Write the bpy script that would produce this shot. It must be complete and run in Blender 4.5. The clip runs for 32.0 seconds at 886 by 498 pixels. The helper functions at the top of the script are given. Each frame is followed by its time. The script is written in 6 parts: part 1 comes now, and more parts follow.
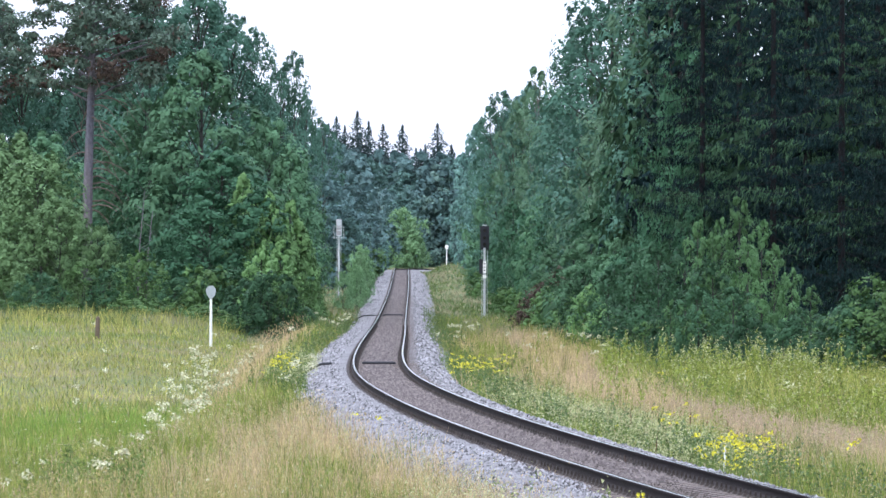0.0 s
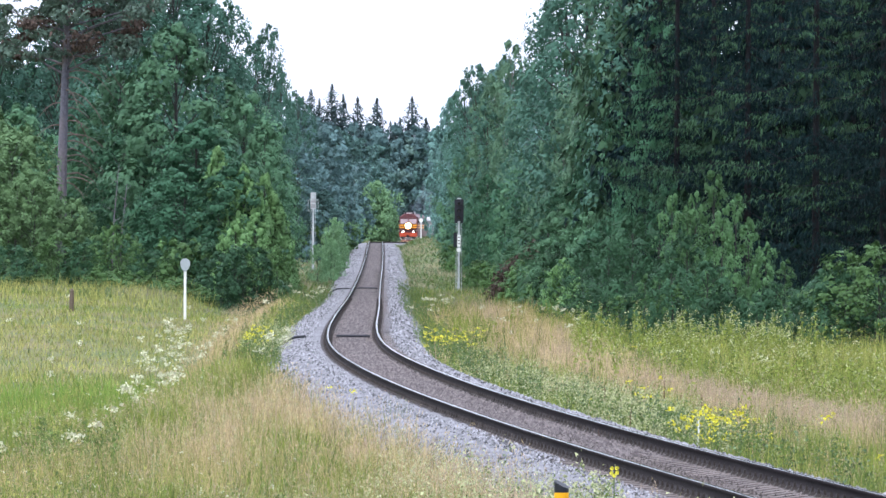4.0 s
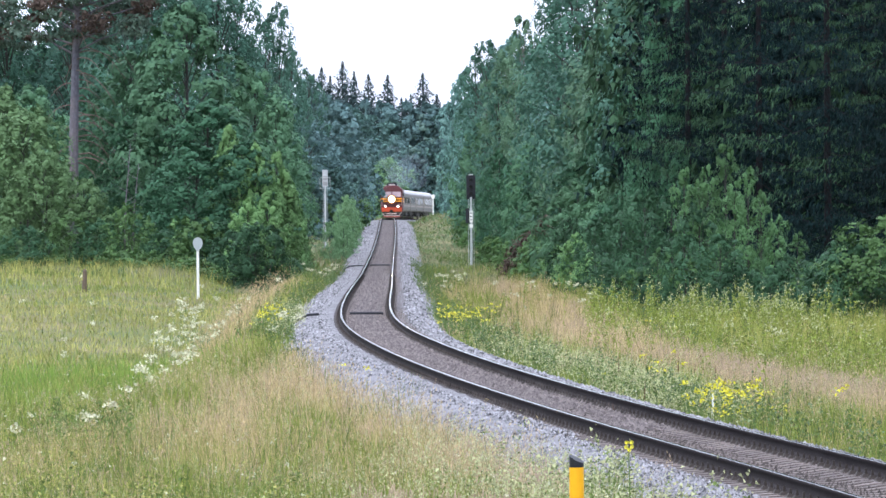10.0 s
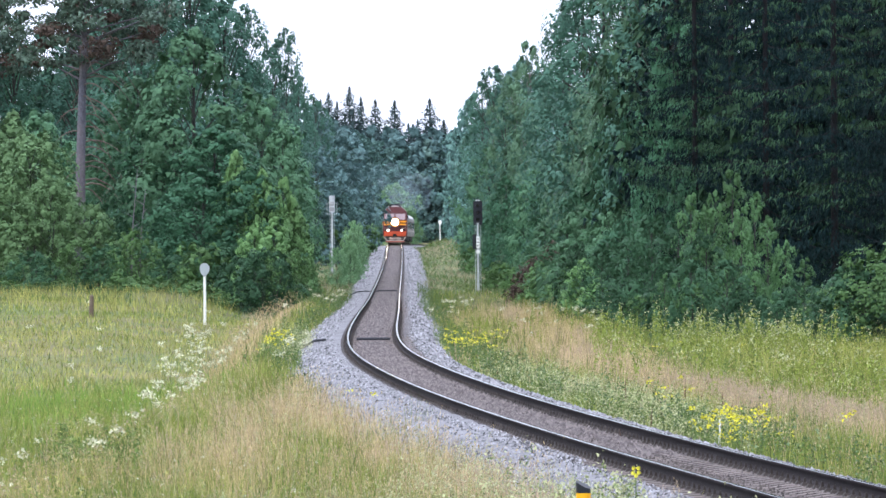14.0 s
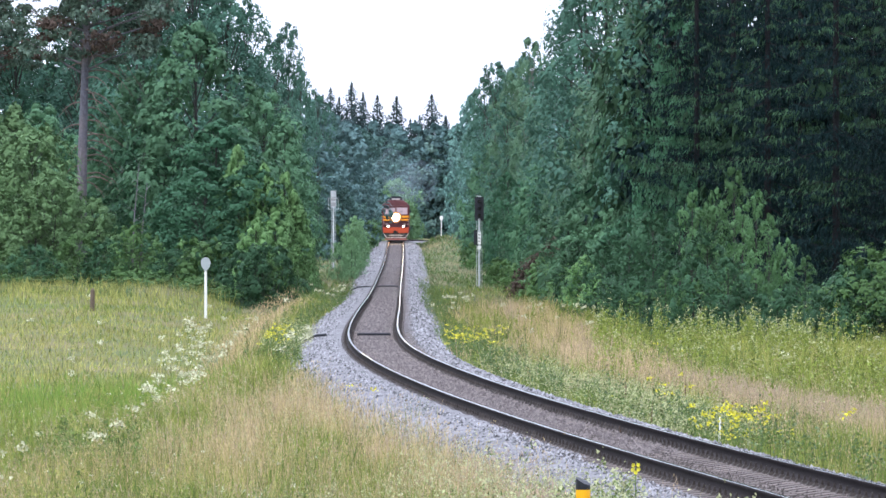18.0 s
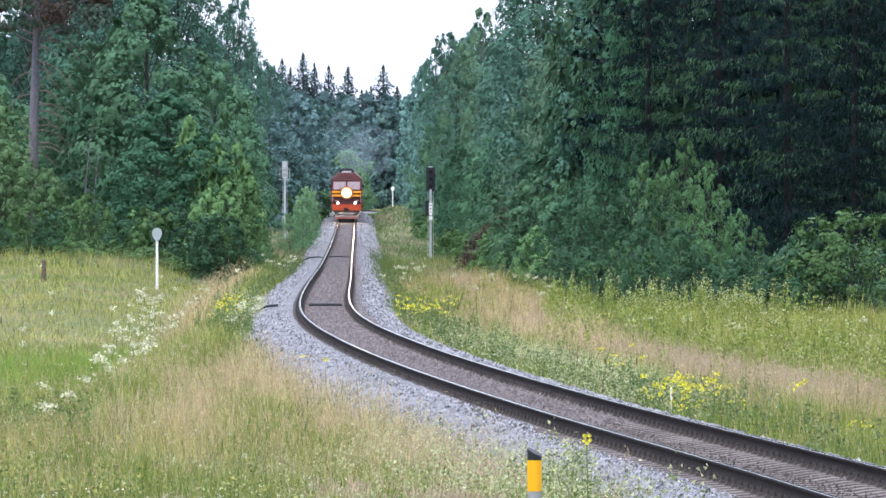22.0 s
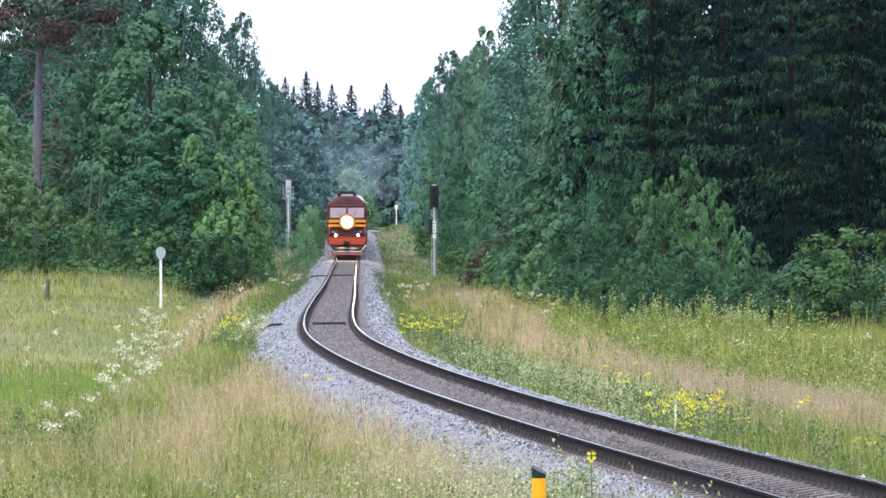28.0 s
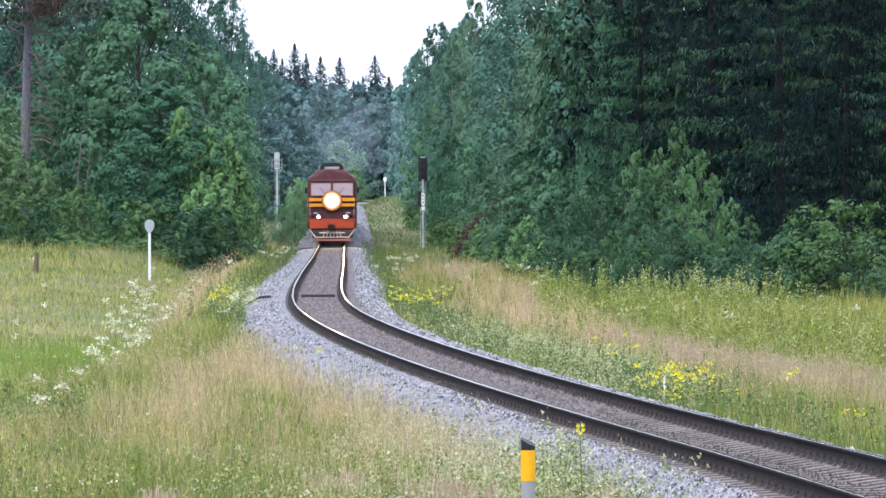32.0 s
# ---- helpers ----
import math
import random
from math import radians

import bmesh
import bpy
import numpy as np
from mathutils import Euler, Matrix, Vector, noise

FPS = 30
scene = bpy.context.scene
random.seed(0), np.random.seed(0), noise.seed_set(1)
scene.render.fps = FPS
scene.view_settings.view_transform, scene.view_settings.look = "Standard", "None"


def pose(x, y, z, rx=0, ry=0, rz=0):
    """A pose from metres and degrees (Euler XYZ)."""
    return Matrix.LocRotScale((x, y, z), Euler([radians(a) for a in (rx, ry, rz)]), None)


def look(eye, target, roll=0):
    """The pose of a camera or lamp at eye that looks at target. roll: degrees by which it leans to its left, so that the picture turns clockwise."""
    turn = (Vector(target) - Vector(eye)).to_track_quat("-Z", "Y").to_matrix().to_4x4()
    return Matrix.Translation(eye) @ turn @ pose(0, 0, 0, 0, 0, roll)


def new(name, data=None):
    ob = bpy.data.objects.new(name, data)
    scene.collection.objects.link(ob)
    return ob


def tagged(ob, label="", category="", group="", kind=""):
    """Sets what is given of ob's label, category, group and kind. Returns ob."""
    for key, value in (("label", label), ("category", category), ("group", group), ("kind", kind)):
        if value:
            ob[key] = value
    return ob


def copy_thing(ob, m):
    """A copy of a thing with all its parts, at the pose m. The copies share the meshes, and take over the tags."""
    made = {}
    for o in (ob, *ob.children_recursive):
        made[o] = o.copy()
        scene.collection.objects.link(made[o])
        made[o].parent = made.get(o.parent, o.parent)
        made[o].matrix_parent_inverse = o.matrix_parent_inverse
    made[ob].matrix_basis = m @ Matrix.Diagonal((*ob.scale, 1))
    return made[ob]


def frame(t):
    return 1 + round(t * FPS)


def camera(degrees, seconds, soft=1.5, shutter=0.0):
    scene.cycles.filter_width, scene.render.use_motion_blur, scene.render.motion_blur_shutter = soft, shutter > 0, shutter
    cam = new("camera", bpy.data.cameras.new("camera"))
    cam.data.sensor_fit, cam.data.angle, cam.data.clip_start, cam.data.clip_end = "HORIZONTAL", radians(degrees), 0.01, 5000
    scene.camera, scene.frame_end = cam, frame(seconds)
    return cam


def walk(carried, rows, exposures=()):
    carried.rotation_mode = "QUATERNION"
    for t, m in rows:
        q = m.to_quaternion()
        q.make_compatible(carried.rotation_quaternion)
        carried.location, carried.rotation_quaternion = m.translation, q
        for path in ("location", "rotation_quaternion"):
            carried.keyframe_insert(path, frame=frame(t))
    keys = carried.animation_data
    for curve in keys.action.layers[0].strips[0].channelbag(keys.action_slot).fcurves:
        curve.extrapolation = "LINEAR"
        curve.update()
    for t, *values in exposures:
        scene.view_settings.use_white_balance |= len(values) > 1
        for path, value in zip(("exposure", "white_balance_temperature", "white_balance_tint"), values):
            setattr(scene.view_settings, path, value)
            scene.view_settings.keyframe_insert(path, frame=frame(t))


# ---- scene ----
cam = camera(7.87, 32.0, soft=1.55)
# seconds, yaw, pitch, roll of a hand-held camera that stays in one place
PATH = [
    (0, 0.381, 0.016, -0.124), (0.5, 0.370, -0.007, -0.133), (1, 0.345, -0.007, -0.119), (1.5, 0.291, -0.022, -0.081), (2, 0.306, -0.055, -0.052),
    (2.5, 0.304, -0.109, -0.053), (3, 0.203, -0.175, -0.084), (3.5, 0.150, -0.200, -0.312), (5.5, 0.108, -0.273, 0.145), (6, 0.042, -0.268, 0.130),
    (6.5, 0.039, -0.245, 0.072), (7, 0.162, -0.276, 0.047), (7.5, 0.242, -0.310, 0.196), (8, 0.256, -0.259, 0.056), (8.5, 0.326, -0.245, 0.194),
    (9, 0.312, -0.236, 0.301), (9.5, 0.340, -0.358, 0.461), (10, 0.260, -0.432, 0.389), (10.5, 0.292, -0.461, 0.449), (11, 0.286, -0.458, 0.362),
    (11.5, 0.243, -0.188, 0.347), (12, 0.246, -0.073, 0.287), (12.5, 0.164, -0.086, 0.369), (13, 0.134, -0.128, 0.506), (13.5, 0.130, -0.187, 0.517),
    (14, 0.321, -0.203, 0.383), (14.5, 0.253, -0.184, 0.262), (16.5, 0.302, -0.307, 0.344), (17, 0.347, -0.370, 0.122), (17.5, 0.373, -0.344, 0.198),
    (18, 0.333, -0.241, 0.038), (18.5, 0.295, -0.301, -0.132), (19, 0.324, -0.350, -0.029), (19.5, 0.250, -0.376, -0.372),
    (20, 0.299, -0.187, -0.252), (20.5, 0.237, -0.289, -0.200), (21, 0.089, -0.316, -0.118), (21.5, -0.067, -0.386, -0.027),
    (22, -0.099, -0.503, 0.012), (22.5, -0.027, -0.516, 0.210), (23, -0.010, -0.575, 0.188), (23.5, 0.000, -0.717, 0.016), (24, 0.000, -0.749, 0.000),
    (24.5, 0.035, -0.702, -0.239), (25, 0.035, -0.713, -0.176), (25.5, 0.157, -0.656, -0.164), (26, 0.216, -0.497, -0.211),
    (26.5, 0.169, -0.246, -0.242), (28.5, -0.106, -0.456, 0.278), (29, -0.099, -0.564, 0.102), (29.5, -0.160, -0.563, 0.142),
    (30, -0.216, -0.541, 0.186), (30.5, -0.166, -0.528, 0.281), (31, -0.154, -0.505, 0.092), (31.5, -0.120, -0.543, 0.365),
    (32, -0.168, -0.589, 0.281),
]
walk(cam, [(t, pose(0, 0, 3.0, 90 + p, r, a)) for t, a, p, r in PATH])

# ---- light ----
world = bpy.data.worlds.new("overcast_sky")
scene.world = world
world.use_nodes = True
wn, wl = world.node_tree.nodes, world.node_tree.links
sky = wn.new("ShaderNodeTexSky")
sky.sky_type, sky.sun_disc = "NISHITA", False
sky.sun_elevation, sky.sun_rotation = radians(48), radians(215)
sky.dust_density, sky.air_density = 2.0, 1.0
grey = wn.new("ShaderNodeHueSaturation")
grey.inputs["Saturation"].default_value = 0.5
wl.new(sky.outputs["Color"], grey.inputs["Color"])
wl.new(grey.outputs["Color"], wn["Background"].inputs["Color"])
wn["Background"].inputs["Strength"].default_value = 0.06
cloud, both = wn.new("ShaderNodeBackground"), wn.new("ShaderNodeAddShader")
cloud.inputs["Color"].default_value, cloud.inputs["Strength"].default_value = (0.905, 0.985, 1.25, 1), 1.87
# a clouded sky is brighter overhead than at the horizon
way, split_z, ramp = wn.new("ShaderNodeTexCoord"), wn.new("ShaderNodeSeparateXYZ"), wn.new("ShaderNodeMapRange")
ramp.inputs["To Min"].default_value, ramp.inputs["To Max"].default_value = 1.2, 2.55
wl.new(way.outputs["Generated"], split_z.inputs[0])
wl.new(split_z.outputs["Z"], ramp.inputs["Value"])
wl.new(ramp.outputs[0], cloud.inputs["Strength"])
wl.new(wn["Background"].outputs[0], both.inputs[0])
wl.new(cloud.outputs[0], both.inputs[1])
wl.new(both.outputs[0], wn["World Output"].inputs["Surface"])
sun_data = bpy.data.lights.new("sun", "SUN")
sun_data.energy, sun_data.angle, sun_data.color = 1.7, radians(14), (1.0, 0.97, 0.92)
sun = new("sun", sun_data)
sun.matrix_world = look((-40, -60, 100), (0, 0, 0))
scene.view_settings.exposure = 0.0

rng = np.random.default_rng(7)


# ---- materials ----
def material(name, base, rough=0.8, metal=0.0, vary=0.35, grain=8.0, big=0.6, bump=0.3, leaf=0.0, island=0.0, own=0.0, spec=0.3, second=None):
    """base colour with grain at two scales; leaf: share of light let through; island, own: spread of value by piece and by thing."""
    m = bpy.data.materials.new(name)
    m.use_nodes = True
    n, l = m.node_tree.nodes, m.node_tree.links
    b = n["Principled BSDF"]
    b.inputs["Roughness"].default_value, b.inputs["Metallic"].default_value = rough, metal
    b.inputs["Specular IOR Level"].default_value = spec
    co = n.new("ShaderNodeTexCoord")
    fine, broad = n.new("ShaderNodeTexNoise"), n.new("ShaderNodeTexNoise")
    fine.inputs["Scale"].default_value, broad.inputs["Scale"].default_value = grain, big
    fine.inputs["Detail"].default_value = 5.0
    for t in (fine, broad):
        l.new(co.outputs["Object"], t.inputs["Vector"])
    add = n.new("ShaderNodeMath")
    add.operation = "ADD"
    l.new(fine.outputs["Fac"], add.inputs[0])
    l.new(broad.outputs["Fac"], add.inputs[1])
    val = add.outputs[0]
    span = n.new("ShaderNodeMapRange")
    span.inputs["From Min"].default_value, span.inputs["From Max"].default_value = 0.6, 1.4
    span.inputs["To Min"].default_value, span.inputs["To Max"].default_value = 1 - vary, 1 + vary
    l.new(val, span.inputs["Value"])
    factor = span.outputs["Result"]

    def times(a, out, spread):
        r = n.new("ShaderNodeMapRange")
        r.inputs["To Min"].default_value, r.inputs["To Max"].default_value = 1 - spread, 1 + spread
        l.new(out, r.inputs["Value"])
        t = n.new("ShaderNodeMath")
        t.operation = "MULTIPLY"
        l.new(a, t.inputs[0])
        l.new(r.outputs["Result"], t.inputs[1])
        return t.outputs[0]

    if island:
        factor = times(factor, n.new("ShaderNodeNewGeometry").outputs["Random Per Island"], island)
    if own:
        factor = times(factor, n.new("ShaderNodeObjectInfo").outputs["Random"], own)
    mix = n.new("ShaderNodeMix")
    mix.data_type, mix.blend_type = "RGBA", "MULTIPLY"
    mix.inputs["Factor"].default_value = 1.0
    mix.inputs["A"].default_value = (*base, 1)
    l.new(factor, mix.inputs["B"])
    colour = mix.outputs["Result"]
    if second:
        two = n.new("ShaderNodeMix")
        two.data_type = "RGBA"
        ramp = n.new("ShaderNodeMapRange")
        ramp.inputs["From Min"].default_value, ramp.inputs["From Max"].default_value = 0.42, 0.6
        l.new(broad.outputs["Fac"], ramp.inputs["Value"])
        l.new(ramp.outputs["Result"], two.inputs["Factor"])
        l.new(colour, two.inputs["A"])
        m2 = n.new("ShaderNodeMix")
        m2.data_type, m2.blend_type = "RGBA", "MULTIPLY"
        m2.inputs["Factor"].default_value = 1.0
        m2.inputs["A"].default_value = (*second, 1)
        l.new(factor, m2.inputs["B"])
        l.new(m2.outputs["Result"], two.inputs["B"])
        colour = two.outputs["Result"]
    l.new(colour, b.inputs["Base Color"])
    if bump:
        bp = n.new("ShaderNodeBump")
        bp.inputs["Strength"].default_value, bp.inputs["Distance"].default_value = bump, 0.02
        l.new(fine.outputs["Fac"], bp.inputs["Height"])
        l.new(bp.outputs["Normal"], b.inputs["Normal"])
    if leaf:
        tr, mx = n.new("ShaderNodeBsdfTranslucent"), n.new("ShaderNodeMixShader")
        l.new(colour, tr.inputs["Color"])
        mx.inputs[0].default_value = leaf
        l.new(b.outputs[0], mx.inputs[1])
        l.new(tr.outputs[0], mx.inputs[2])
        l.new(mx.outputs[0], n["Material Output"].inputs["Surface"])
    return m


def glowing(name, colour, strength):
    m = bpy.data.materials.new(name)
    m.use_nodes = True
    b = m.node_tree.nodes["Principled BSDF"]
    b.inputs["Base Color"].default_value = (*colour, 1)
    b.inputs["Emission Color"].default_value = (*colour, 1)
    b.inputs["Emission Strength"].default_value = strength
    return m


def reflector(name, z, inner, rim):
    """Lamp glare painted on a disc: white-hot inside, amber and dim at its rim."""
    m = glowing(name, (0.08, 0.03, 0.02), 1.0)
    n, l = m.node_tree.nodes, m.node_tree.links
    b, co, off, length = n["Principled BSDF"], n.new("ShaderNodeTexCoord"), n.new("ShaderNodeVectorMath"), n.new("ShaderNodeVectorMath")
    off.operation, length.operation = "MULTIPLY_ADD", "LENGTH"
    off.inputs[1].default_value, off.inputs[2].default_value = (1, 0, 1), (0, 0, -z)
    l.new(co.outputs["Object"], off.inputs[0])
    l.new(off.outputs["Vector"], length.inputs[0])
    span, hue = n.new("ShaderNodeMapRange"), n.new("ShaderNodeMix")
    span.inputs["From Min"].default_value, span.inputs["From Max"].default_value = inner, rim
    l.new(length.outputs["Value"], span.inputs["Value"])
    hue.data_type = "RGBA"
    hue.inputs["A"].default_value, hue.inputs["B"].default_value = (1.0, 0.72, 0.36, 1), (0.85, 0.27, 0.06, 1)
    l.new(span.outputs["Result"], hue.inputs["Factor"])
    near, fall, dim = n.new("ShaderNodeMath"), n.new("ShaderNodeMath"), n.new("ShaderNodeMath")
    near.operation, fall.operation, dim.operation = "SUBTRACT", "POWER", "MULTIPLY_ADD"
    near.inputs[0].default_value, fall.inputs[1].default_value = 1.0, 2.0
    dim.inputs[1].default_value, dim.inputs[2].default_value = 6.0, 0.2
    l.new(span.outputs["Result"], near.inputs[1])
    l.new(near.outputs[0], fall.inputs[0])
    l.new(fall.outputs[0], dim.inputs[0])
    l.new(hue.outputs["Result"], b.inputs["Emission Color"])
    l.new(dim.outputs[0], b.inputs["Emission Strength"])
    return m


